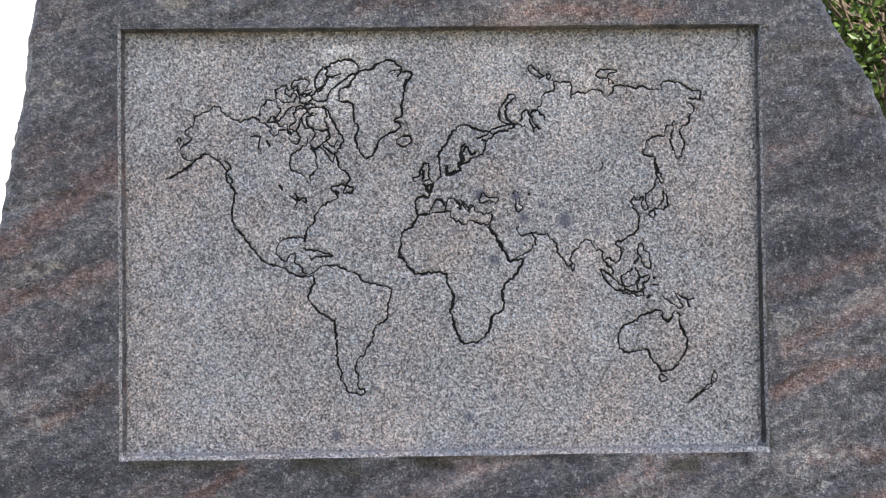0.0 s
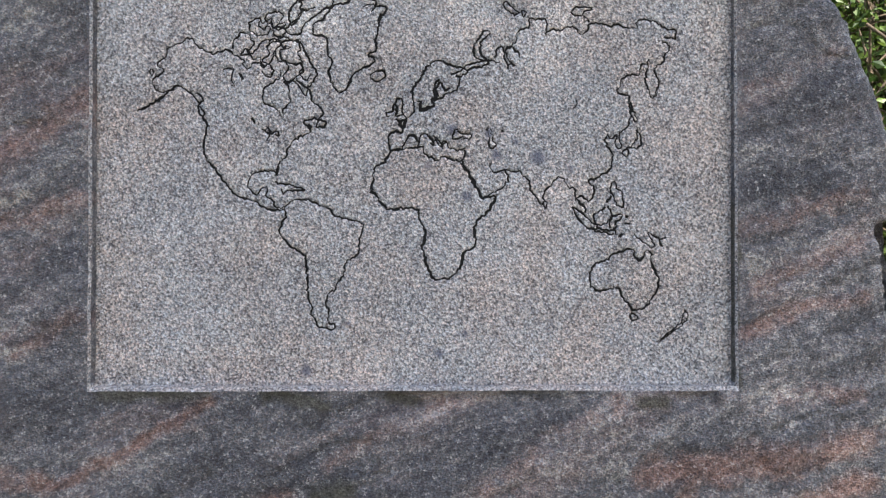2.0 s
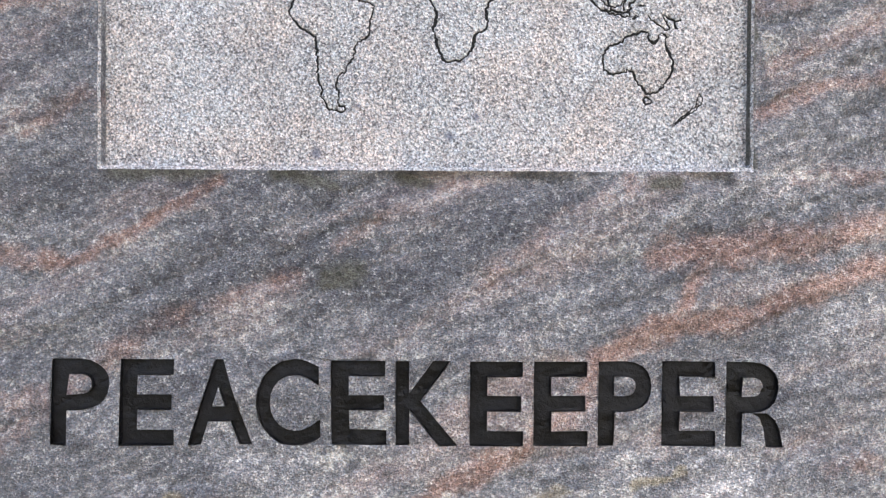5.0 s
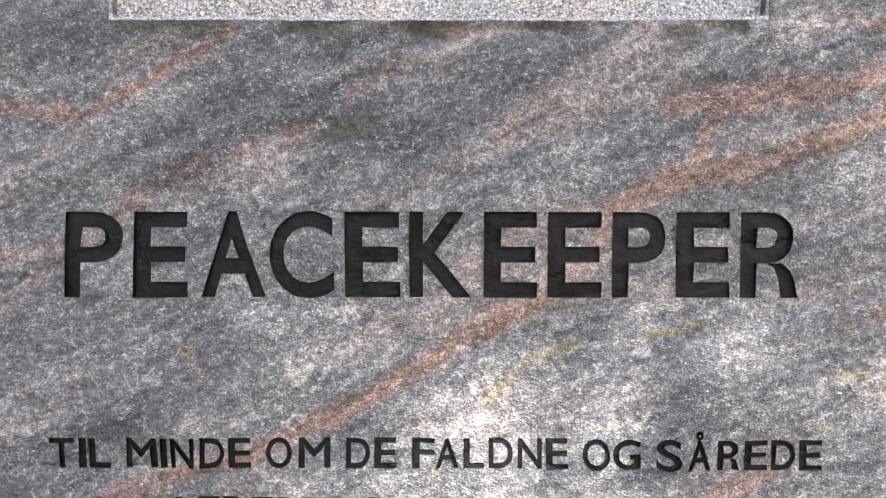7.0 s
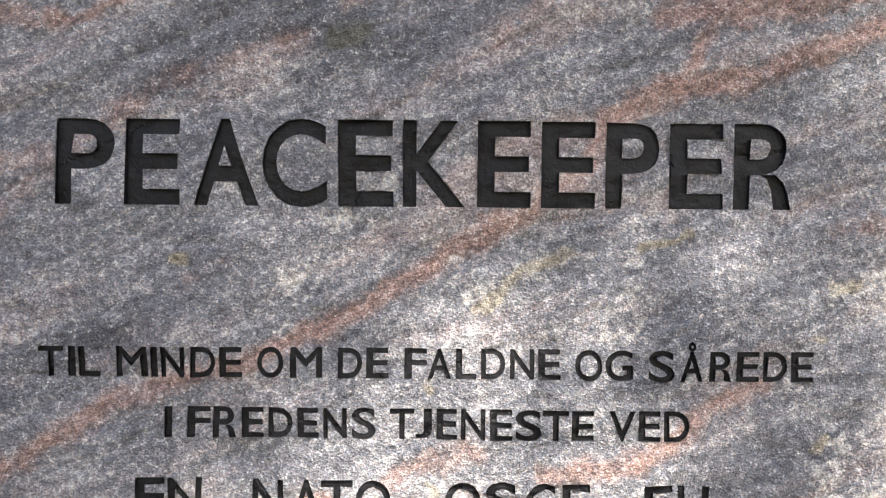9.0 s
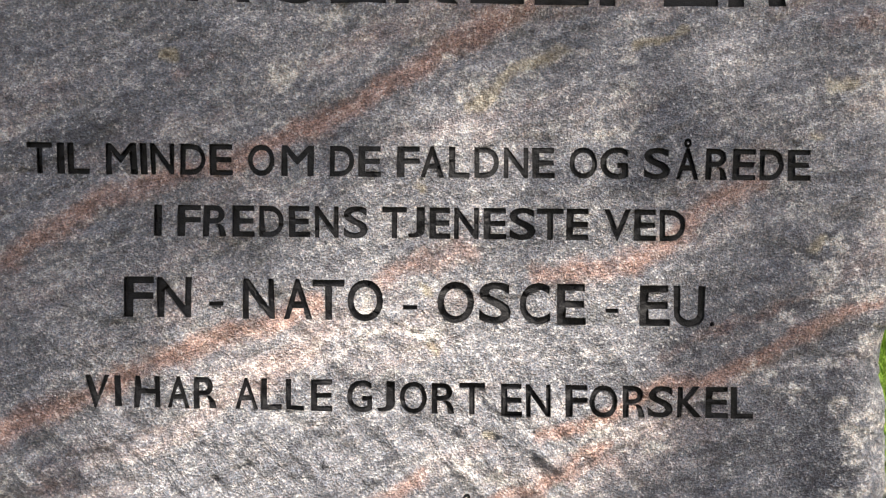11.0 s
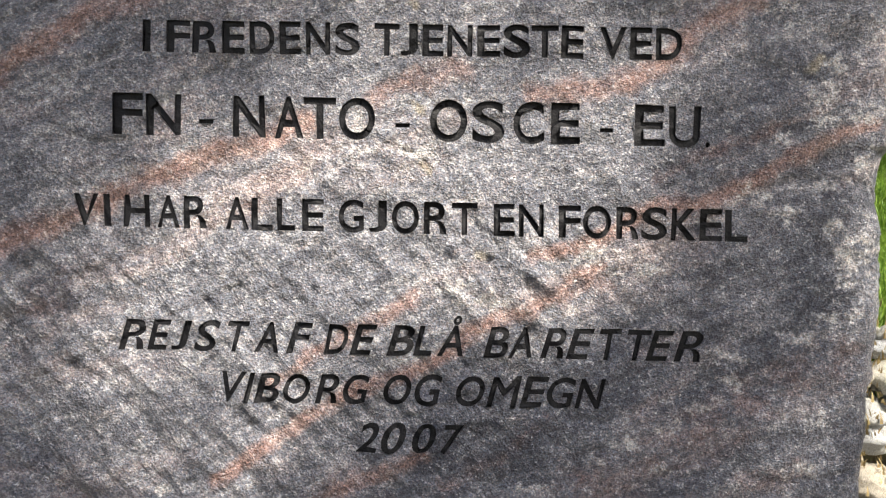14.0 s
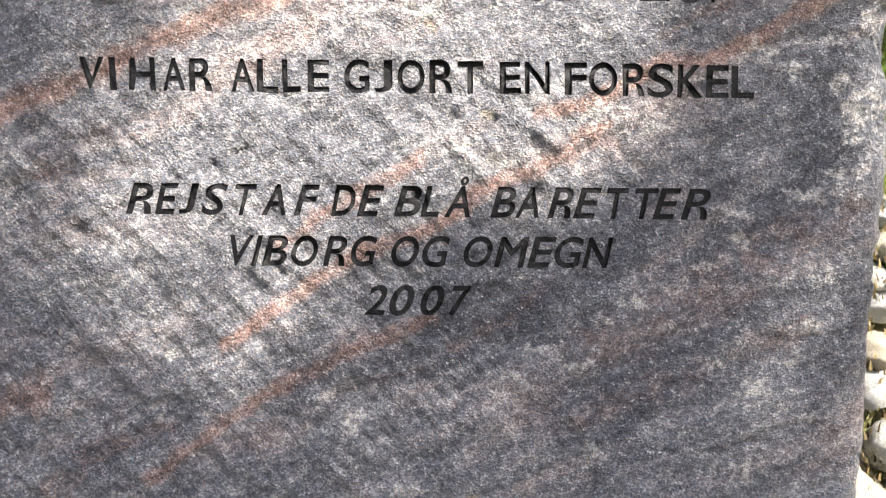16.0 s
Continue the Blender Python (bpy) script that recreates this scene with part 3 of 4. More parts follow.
def lay_out_letters():
    """Every letter as (character, points on the face, edges, depth)."""
    letters = []
    for text, spans, base0, base1, cap, slant, weight, depth in LINES:
        load_glyphs(text, weight)
        capital = max(p[1] for p in GLYPHS["H", weight][0])
        first, last = spans[0][0], spans[-1][1]
        for ch, (a, b) in zip(text, spans):
            pts, edges = GLYPHS[ch, weight]
            base = base0 + (base1 - base0) * ((a + b) / 2 - first) / (last - first)
            up = cap / capital
            if ch == "J":  # the font's J hangs below the line
                low, high = min(p[1] for p in pts), max(p[1] for p in pts)
                pts = [(x, (y - low) * capital / (high - low)) for x, y in pts]
            if ch == ".":  # a small point
                pts = [(x, y * 0.6) for x, y in pts]
            if ch == "-":  # a thinner dash
                pts = [(x, 0.27 + (y - 0.27) * 0.6) for x, y in pts]
            shear = [(x + slant * y, y) for x, y in pts]
            lo, hi = min(p[0] for p in shear), max(p[0] for p in shear)
            side = (b - a) / 1000 / (hi - lo)
            letters.append((ch, [(a / 1000 + (x - lo) * side, base + y * up) for x, y in shear], edges, depth))
    return letters


def build_stone():
    step = 0.0031
    x0, x1, z0, z1 = PANEL_RECT[0] - 0.002, PANEL_RECT[1] + 0.002, PANEL_RECT[2] - 0.004, PANEL_RECT[3]
    pts, edges = [], []

    def ring(loop):
        start = len(pts)
        pts.extend(loop)
        edges.extend((start + i, start + (i + 1) % len(loop)) for i in range(len(loop)))

    def dense(corners, gap, wobble):
        loop = []
        for (ax, az), (bx, bz) in zip(corners, corners[1:] + corners[:1]):
            count = max(1, int(math.hypot(bx - ax, bz - az) / gap))
            for i in range(count):
                f = i / count
                x, z = ax + (bx - ax) * f, az + (bz - az) * f
                if wobble:
                    j = noise.noise(Vector((x * 40, z * 40, 0))) * 0.5 + noise.noise(Vector((x * 130, z * 130, 5))) * 0.3
                    nx, nz = bz - az, ax - bx
                    k = wobble * j / math.hypot(nx, nz)
                    x, z = x + nx * k, z + nz * k
                loop.append((x, z))
        return loop

    outline = dense(OUTLINE, 0.004, 0.005)
    ring(outline)
    ring(dense([(x0, z0), (x1, z0), (x1 + 0.002, z1 - 0.003), (x0, z1)], 0.004, 0.0012))
    rect_edges = [(*pts[a], *pts[b]) for a, b in edges[len(outline):]]
    out_edges = [(*pts[a], *pts[b]) for a, b in edges[:len(outline)]]
    letters = lay_out_letters()
    for ch, shape, bonds, depth in letters:
        start = len(pts)
        pts.extend(shape)
        edges.extend((start + a, start + b) for a, b in bonds)
    gx, gz = np.meshgrid(np.arange(-0.53, 0.555, step), np.arange(-0.02, 1.99, step))
    gx = gx + (np.arange(gx.shape[0])[:, None] % 2) * step * 0.5
    gx, gz = gx.ravel(), gz.ravel()
    gx = gx + (lattice(gx * 1e4, gz * 1e4, 21) - 0.5) * step * 0.7
    gz = gz + (lattice(gx * 1e4, gz * 1e4, 22) - 0.5) * step * 0.7
    keep = inside(gx, gz, [(*a, *b) for a, b in zip(OUTLINE, OUTLINE[1:] + OUTLINE[:1])]) & (line_distance(gx, gz, OUTLINE, True) > 0.005)
    keep &= ~((gx > x0 - 0.002) & (gx < x1 + 0.003) & (gz > z0 - 0.002) & (gz < z1 + 0.002))
    gx, gz = gx[keep], gz[keep]
    from mathutils.geometry import delaunay_2d_cdt
    everything = [Vector(p) for p in pts] + [Vector(p) for p in zip(gx.tolist(), gz.tolist())]
    cv, _, cf, *_ = delaunay_2d_cdt(everything, edges, [], 0, 1e-6, False)
    v = np.array([(p.x, p.y) for p in cv])
    f = np.array([t for t in cf if len(t) == 3], dtype=np.int64)
    a, b, c = v[f[:, 0]], v[f[:, 1]], v[f[:, 2]]
    flip = (b[:, 0] - a[:, 0]) * (c[:, 1] - a[:, 1]) - (b[:, 1] - a[:, 1]) * (c[:, 0] - a[:, 0]) < 0
    f[flip] = f[flip][:, ::-1]
    mid = (a + b + c) / 3
    owner = np.zeros(len(f), int)
    owner[~inside(mid[:, 0], mid[:, 1], out_edges)] = -1
    in_rect = (mid[:, 0] > x0 - 0.004) & (mid[:, 0] < x1 + 0.004) & (mid[:, 1] > z0 - 0.004) & (mid[:, 1] < z1 + 0.004)
    k = np.nonzero(in_rect)[0]
    owner[k[inside(mid[k, 0], mid[k, 1], rect_edges)]] = -2
    for i, (ch, shape, bonds, depth) in enumerate(letters):
        xs, zs = [p[0] for p in shape], [p[1] for p in shape]
        k = np.nonzero((mid[:, 0] > min(xs)) & (mid[:, 0] < max(xs)) & (mid[:, 1] > min(zs)) & (mid[:, 1] < max(zs)))[0]
        hit = inside(mid[k, 0], mid[k, 1], [(*shape[p], *shape[q]) for p, q in bonds])
        owner[k[hit]] = i + 1
    y = setback(v[:, 0], v[:, 1])

    def border(faces):
        """Directed edges that bound a set of faces."""
        e = np.concatenate([faces[:, [0, 1]], faces[:, [1, 2]], faces[:, [2, 0]]])
        have = {(int(p), int(q)) for p, q in e}
        return [(p, q) for p, q in have if (q, p) not in have]

    stone = new("memorial_stone")
    tagged(stone, "grey and pink split granite memorial stone with engraved black lettering", "memorial")

    # the block
    faces = f[owner == 0]
    used, flat = np.unique(faces, return_inverse=True)
    verts = np.stack([v[used, 0], y[used], v[used, 1]], 1).tolist()
    tris = flat.reshape(-1, 3).tolist()
    walls, ledge = [], []
    for p, q in border(faces):
        px, pz = v[p]
        qx, qz = v[q]
        mx, mz = (px + qx) / 2, (pz + qz) / 2
        if min(abs(mx - x0), abs(mx - x1), abs(mz - z0), abs(mz - z1)) < 0.004 and x0 - 0.005 < mx < x1 + 0.005 and z0 - 0.005 < mz < z1 + 0.005:
            base = len(verts)
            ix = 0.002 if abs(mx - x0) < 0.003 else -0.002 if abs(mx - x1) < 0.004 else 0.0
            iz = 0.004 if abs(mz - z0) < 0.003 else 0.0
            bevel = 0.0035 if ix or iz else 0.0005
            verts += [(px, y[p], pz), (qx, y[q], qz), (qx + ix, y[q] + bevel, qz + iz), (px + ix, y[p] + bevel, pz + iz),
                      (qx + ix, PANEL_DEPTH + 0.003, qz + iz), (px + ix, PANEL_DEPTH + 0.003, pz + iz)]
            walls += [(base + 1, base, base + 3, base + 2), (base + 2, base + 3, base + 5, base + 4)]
            # bevels are sawn pale; the bottom wall's pale stone paints the light it catches
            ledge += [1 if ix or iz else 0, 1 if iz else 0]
    sawn = len(walls)
    side_rows = []
    ring_count = len(outline)
    for depth, inset in ((None, 0.0), (0.05, 0.010), (0.12, 0.012), (0.19, 0.004), (0.235, -0.04)):
        row = []
        for i, (x, z) in enumerate(outline):
            yy = float(setback(np.array([x]), np.array([z]))[0]) if depth is None else depth + 0.012 * noise.noise(Vector((x * 12, z * 12, depth * 9)))
            cx, cz = x, z - 0.9
            length = math.hypot(cx, cz)
            push = inset + (0.010 * noise.noise(Vector((x * 14, z * 14, depth * 30))) if depth else 0.0)
            row.append(len(verts))
            verts.append((x + cx / length * push * 0.5, yy, z + cz / length * push * 0.5))
        side_rows.append(row)
    for r0, r1 in zip(side_rows, side_rows[1:]):
        for i in range(ring_count):
            j = (i + 1) % ring_count
            walls.append((r0[j], r0[i], r1[i], r1[j]))
    hub = len(verts)
    verts.append((0.0, 0.25, 0.9))
    last = side_rows[-1]
    walls += [(last[(i + 1) % ring_count], last[i], hub) for i in range(ring_count)]
    me = mesh_of("block", verts, tris + walls, GRANITE)
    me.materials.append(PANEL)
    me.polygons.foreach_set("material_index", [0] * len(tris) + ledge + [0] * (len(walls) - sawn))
    me.polygons.foreach_set("use_smooth", [True] * len(tris) + [False] * len(walls))
    xyz = np.array(verts)
    px, pz = xyz[:, 0], xyz[:, 2]
    wx = px + 0.008 * (value_noise(px * 30, pz * 30, 51) - 0.5) + 0.004 * (value_noise(px * 90, pz * 90, 53) - 0.5)
    wz = pz + 0.012 * (value_noise(px * 30, pz * 30, 52) - 0.5) + 0.006 * (value_noise(px * 90, pz * 90, 54) - 0.5)

    def along(entries):
        field = np.zeros(len(xyz))
        for half, strength, path in entries:
            field = np.maximum(field, strength * np.clip(1.25 - line_distance(wx, wz, path) / half * 0.62, 0, 1))
        return field

    pale = np.zeros(len(xyz))
    for sx, sz, w, h in PALE:
        pale = np.maximum(pale, 0.82 * np.clip(1.2 - np.hypot((wx - sx) / w, (wz - sz) / h) * 0.55, 0, 1))
    fields = (("pink", along(VEINS)), ("pale", pale), ("dark", along([(h, 1.0, p) for h, p in DARK])),
              ("ochre", along([(h, 1.0, p) for h, p in OCHRE])), ("olive", along([(h, 1.0, p) for h, p in OLIVE])), ("ripple", rippling(px, pz)))
    for name, data in fields:
        me.attributes.new(name, "FLOAT", "POINT").data.foreach_set("value", data.astype(np.float32))
    child("block", me, stone)

    # one sunk letter each
    for i, (ch, shape, bonds, depth) in enumerate(letters):
        faces = f[owner == i + 1]
        if not len(faces):
            continue
        used, flat = np.unique(faces, return_inverse=True)
        floor = y[used] * 0.5 + depth
        verts = np.stack([v[used, 0], floor, v[used, 1]], 1).tolist()
        local = {int(g): k for k, g in enumerate(used)}
        quads = []
        for p, q in border(faces):
            base = len(verts)
            verts += [(v[p][0], y[p] - 0.0002, v[p][1]), (v[q][0], y[q] - 0.0002, v[q][1])]
            quads.append((local[p], local[q], base + 1, base))
        child("letter", mesh_of("letter", verts, flat.reshape(-1, 3).tolist() + quads, PAINT), stone, "black painted sunk letter" if ch.isalpha() else "")
    return stone


stone = build_stone()


# ---- the sunk panel with the map ----
# width of the cut, closed, path in mm on the panel (height above 1.5 m)
COASTS = []


def coast(width, closed, *path):
    COASTS.append((width, closed, path))


coast(0.0031, False, (-298, 93), (-288, 97), (-279, 102), (-271, 107), (-265, 113), (-257, 119), (-251, 120), (-245, 116), (-238, 111), (-234, 106), (-231, 100), (-231, 94), (-227, 88), (-222, 79), (-223, 70), (-225, 58), (-224, 45), (-220, 37), (-214, 31), (-208, 23), (-200, 12), (-190, 1), (-180, -3), (-171, -5), (-162, -11), (-156, -14), (-147, -16), (-138, -15))
coast(0.0025, False, (-265, 113), (-275, 114), (-280, 120), (-281, 126), (-273, 132), (-267, 138), (-273, 140), (-275, 146), (-267, 151), (-265, 159), (-260, 163), (-251, 167), (-241, 173), (-236, 167), (-227, 161), (-217, 155), (-208, 158), (-199, 159), (-191, 154), (-183, 149), (-181, 142), (-175, 140), (-172, 146), (-164, 145), (-159, 141))
coast(0.0025, False, (-194, 161), (-193, 169), (-186, 177), (-178, 176), (-172, 169), (-175, 161), (-182, 160), (-186, 153), (-179, 155), (-172, 155))
coast(0.0025, True, (-177, 188), (-168, 194), (-164, 194), (-165, 186), (-159, 181), (-156, 186), (-152, 180), (-159, 176), (-168, 175), (-174, 181))
coast(0.0025, True, (-160, 194), (-155, 199), (-144, 202), (-139, 196), (-143, 189), (-136, 187), (-143, 182), (-151, 187), (-157, 190))
coast(0.0031, False, (-124, 193), (-130, 187), (-133, 199), (-128, 210), (-121, 213), (-119, 203), (-120, 196))
coast(0.0031, False, (-121, 213), (-112, 218), (-100, 222), (-90, 220), (-84, 211), (-92, 206), (-103, 198), (-112, 192), (-118, 185), (-120, 177), (-131, 177), (-137, 182), (-130, 189), (-123, 194), (-119, 202), (-112, 203), (-104, 207))
coast(0.0031, True, (-151, 182), (-142, 185), (-136, 180), (-143, 174), (-149, 177))
coast(0.0031, False, (-140, 169), (-131, 170), (-121, 168), (-117, 161), (-112, 152), (-108, 143), (-102, 134), (-106, 126), (-112, 118), (-119, 123), (-125, 130), (-117, 137), (-121, 144), (-131, 145), (-140, 149), (-142, 157), (-136, 165))
coast(0.0025, True, (-157, 164), (-149, 169), (-141, 167), (-148, 159), (-150, 151), (-155, 144), (-162, 149), (-154, 156))
coast(0.0025, False, (-172, 155), (-167, 163), (-163, 168), (-157, 171), (-146, 171), (-139, 174), (-131, 170))
coast(0.0025, False, (-142, 136), (-143, 129), (-151, 124), (-159, 117), (-162, 107), (-158, 100), (-149, 97), (-143, 92), (-141, 84), (-139, 89), (-138, 95), (-132, 101), (-133, 110), (-132, 120), (-139, 124), (-133, 126), (-125, 124), (-119, 115), (-115, 110), (-112, 120))
coast(0.0031, False, (-112, 120), (-109, 112), (-106, 103), (-98, 96), (-96, 89), (-100, 83), (-93, 81), (-93, 75), (-103, 76), (-101, 84), (-112, 83), (-117, 80), (-109, 72), (-117, 66), (-125, 62), (-131, 56), (-134, 50), (-135, 43), (-142, 37), (-145, 31))
coast(0.0025, False, (-145, 24), (-152, 28), (-159, 27), (-168, 26), (-175, 20), (-176, 11), (-172, 4), (-167, 2), (-163, 7), (-156, 10), (-157, 0), (-150, -4), (-148, -11), (-140, -13), (-137, -11))
coast(0.0025, False, (-148, 15), (-137, 13), (-125, 11), (-115, 7), (-124, 6), (-134, 6), (-138, 3), (-141, 8))
coast(0.0025, False, (-204, 139), (-194, 138), (-196, 129), (-192, 119), (-196, 121))
coast(0.0031, False, (-186, 135), (-183, 127))
coast(0.0037, False, (-161, 72), (-156, 74), (-151, 70))
coast(0.0025, False, (-153, 68), (-157, 60))
coast(0.0031, False, (-148, 68), (-143, 65))
coast(0.0037, False, (-173, 84), (-170, 79))
coast(0.0031, False, (-137, -12), (-136, -23), (-141, -32), (-142, -42), (-136, -48), (-130, -55), (-122, -60), (-115, -65), (-113, -79), (-112, -94), (-111, -109), (-108, -119), (-106, -131), (-101, -140), (-94, -144), (-85, -144), (-83, -140), (-89, -137))
coast(0.0025, False, (-89, -137), (-90, -130), (-89, -122), (-92, -118), (-90, -110), (-88, -105), (-82, -102), (-80, -94), (-76, -91), (-72, -81), (-70, -72), (-64, -67), (-57, -62), (-56, -51), (-54, -42), (-51, -33), (-54, -29), (-64, -26), (-73, -24), (-83, -21), (-88, -14), (-97, -11), (-107, -6), (-116, -4), (-125, -5), (-131, -7), (-137, -12))
coast(0.0037, False, (-8, 52), (-20, 50), (-29, 38), (-39, 29), (-41, 16), (-42, 7), (-36, -2), (-28, -12), (-19, -14), (-8, -13), (3, -13), (9, -17), (9, -24), (13, -31), (17, -43), (13, -55), (16, -70), (22, -85), (25, -91))
coast(0.0037, False, (25, -91), (35, -90), (44, -88), (52, -80), (56, -74), (58, -62), (69, -56), (71, -46), (69, -34), (73, -27), (81, -19), (88, -12), (92, -1), (79, -1), (73, 7), (64, 24), (55, 39))
coast(0.0025, False, (-20, 50), (-9, 51), (2, 53), (13, 54), (15, 47), (22, 42), (29, 39), (36, 44), (45, 40), (55, 39), (59, 45), (59, 51))
coast(0.0025, False, (55, 39), (61, 30), (70, 15), (78, -1), (88, 3), (100, 10), (107, 21), (102, 29), (96, 26), (90, 27), (86, 36))
coast(0.0025, False, (102, 29), (110, 27), (119, 27), (125, 21), (129, 17), (131, 8), (137, -1), (143, -9), (148, -5), (150, -10), (146, -13), (145, -4), (147, 6), (153, 12), (159, 19), (165, 21), (170, 14), (174, 9), (180, 8), (180, -5))
coast(0.0031, False, (192, -19), (190, -12), (183, -5), (184, 2), (190, -2), (194, -6), (199, -1), (201, 7), (198, 13), (195, 18), (202, 19), (209, 23), (215, 27), (220, 35), (221, 45), (218, 52), (214, 55), (217, 58), (212, 62), (216, 67), (221, 63), (226, 67))
coast(0.0031, True, (176, -12), (184, -16), (191, -22), (198, -28), (205, -35), (193, -34), (184, -26), (179, -17))
coast(0.0031, False, (193, -34), (202, -38), (211, -40), (224, -41), (225, -38), (214, -37), (203, -34))
coast(0.0025, False, (213, -12), (207, -16), (201, -20), (202, -29), (211, -31), (216, -26), (220, -20), (216, -10))
coast(0.0031, False, (217, -35), (218, -28), (222, -21), (231, -20), (228, -26), (223, -29), (226, -33), (221, -35))
coast(0.0025, True, (219, 4), (220, 14), (224, 16), (225, 8), (231, 4), (233, -6), (232, -12), (226, -9), (223, -2))
coast(0.0037, False, (220, 1), (215, -7))
coast(0.0025, False, (243, -41), (250, -46), (256, -51), (264, -57), (267, -54), (259, -40), (271, -46), (275, -55), (272, -49), (280, -45))
coast(0.0025, True, (227, -43), (232, -39), (233, -41), (228, -44))
coast(0.0031, True, (197, -99), (196, -87), (200, -76), (209, -72), (216, -68), (223, -63), (230, -61), (237, -57), (243, -59), (246, -67), (252, -70), (255, -64), (261, -59), (263, -64), (264, -75), (271, -90), (270, -100), (266, -108), (257, -120), (250, -124), (242, -123), (236, -115), (231, -109), (227, -100), (217, -101), (210, -103), (201, -101))
coast(0.0025, True, (240, -129), (248, -130), (245, -135), (242, -136))
coast(0.0022, True, (299, -124), (303, -132), (296, -141), (284, -150), (273, -158), (277, -152), (290, -143), (297, -134))
coast(0.0037, False, (-35, 209), (-27, 207), (-26, 202), (-33, 196), (-35, 187), (-38, 174), (-37, 165), (-39, 158), (-47, 155), (-39, 150), (-44, 143), (-56, 138), (-63, 132), (-68, 122), (-73, 114), (-78, 113))
coast(0.0031, False, (-78, 113), (-85, 120), (-88, 128), (-89, 137), (-85, 146), (-89, 153), (-91, 162), (-91, 172), (-97, 176), (-104, 175), (-107, 184), (-105, 189), (-97, 193), (-93, 197), (-87, 206), (-81, 211), (-72, 211), (-67, 215), (-59, 219), (-53, 221), (-45, 219), (-39, 214), (-37, 208), (-31, 209))
coast(0.0019, False, (-53, 207), (-44, 210), (-38, 208), (-43, 202))
coast(0.0031, True, (-44, 133), (-37, 137), (-28, 135), (-29, 130), (-36, 126), (-43, 128))
coast(0.0031, False, (4, 92), (3, 106), (2, 115), (6, 123), (13, 131), (15, 137), (21, 144), (27, 148), (33, 148), (41, 145), (49, 142), (58, 140), (62, 135), (55, 131), (49, 132))
coast(0.0037, False, (62, 137), (67, 140), (75, 141), (86, 145))
coast(0.0031, False, (31, 127), (27, 122), (25, 115), (28, 107), (35, 108), (42, 113), (48, 114), (52, 121), (54, 129))
coast(0.0050, False, (25, 117), (27, 111), (23, 105), (26, 99), (17, 96), (9, 94), (12, 103), (7, 104))
coast(0.0031, False, (97, 146), (88, 149), (80, 152), (76, 158), (77, 168), (83, 175), (88, 180), (83, 182), (75, 174), (70, 166), (69, 155), (75, 150), (86, 148))
coast(0.0031, False, (93, 153), (94, 161), (99, 164), (102, 161), (103, 151), (108, 139), (109, 146), (114, 143), (108, 148), (104, 161), (110, 163), (117, 158), (119, 153))
coast(0.0025, False, (104, 161), (111, 164), (114, 169), (117, 172), (115, 177), (121, 183), (129, 186), (130, 195), (137, 194), (146, 195), (150, 189), (148, 176), (152, 183), (164, 182), (170, 185), (180, 185), (186, 176), (190, 180), (195, 182), (196, 189))
coast(0.0025, False, (196, 189), (206, 190), (214, 188), (220, 186), (228, 189), (235, 184), (241, 186), (248, 185), (247, 191), (256, 194), (267, 192), (276, 187), (283, 183), (289, 184), (291, 177), (292, 173), (283, 174), (278, 175))
coast(0.0025, False, (274, 170), (281, 168), (284, 160), (279, 156), (277, 147), (273, 145), (268, 140), (269, 132), (272, 125), (270, 114), (266, 107), (262, 114), (258, 123), (258, 132), (260, 142), (261, 151))
coast(0.0025, False, (259, 146), (254, 145), (251, 139), (251, 134), (241, 134), (232, 129), (229, 120), (227, 114), (234, 111), (239, 109), (242, 98), (241, 86), (238, 76), (229, 70), (228, 61), (232, 55), (227, 52), (224, 58), (226, 67))
coast(0.0025, True, (239, 109), (242, 99), (248, 85), (247, 81), (241, 91))
coast(0.0025, True, (247, 73), (252, 66), (252, 56), (245, 53), (238, 53), (239, 47), (235, 43), (233, 50), (243, 57), (248, 65))
coast(0.0025, True, (101, 211), (105, 215), (109, 208), (115, 205), (119, 201), (114, 200), (106, 205))
coast(0.0025, True, (121, 204), (127, 202), (123, 197))
coast(0.0025, True, (176, 203), (181, 207), (191, 207), (199, 206), (191, 203), (187, 198), (180, 199))
coast(0.0025, True, (190, 197), (197, 193), (190, 193))
coast(0.0031, False, (-24, 86), (-25, 92), (-20, 93), (-17, 102), (-15, 106), (-10, 106), (-8, 100), (-9, 93), (-4, 86), (4, 92))
coast(0.0050, False, (-17, 84), (-11, 81), (-4, 86), (-9, 76), (-12, 80))
coast(0.0031, False, (-9, 78), (-9, 70), (-16, 70), (-23, 68), (-24, 56), (-21, 50), (-11, 51), (-6, 59), (-2, 65), (5, 66))
coast(0.0025, False, (5, 66), (9, 58), (11, 67), (17, 68), (24, 62), (25, 55), (21, 58))
coast(0.0025, False, (25, 66), (29, 58), (34, 53), (34, 59), (39, 60), (41, 53), (47, 51), (55, 50), (60, 53))
coast(0.0025, True, (46, 68), (51, 73), (57, 68), (67, 67), (64, 63), (54, 65), (47, 63))
coast(0.0025, True, (82, 73), (87, 75), (88, 68), (91, 59), (93, 55), (88, 52), (85, 57), (86, 63))
coast(0.0043, False, (100, 73), (101, 70))
coast(0.0019, False, (181, 106), (181, 101), (178, 97))
coast(0.0025, True, (-284, 135), (-281, 132), (-279, 135), (-283, 138))
coast(0.0050, False, (-146, 31), (-146, 22))
coast(0.0043, False, (235, -22), (238, -23))
coast(0.0031, False, (234, -30), (240, -30))
coast(0.0050, False, (-112, 78), (-108, 74))
coast(0.0026, False, (-179, 161), (-172, 150), (-165, 152), (-162, 141), (-154, 144), (-150, 134), (-156, 130), (-162, 137))
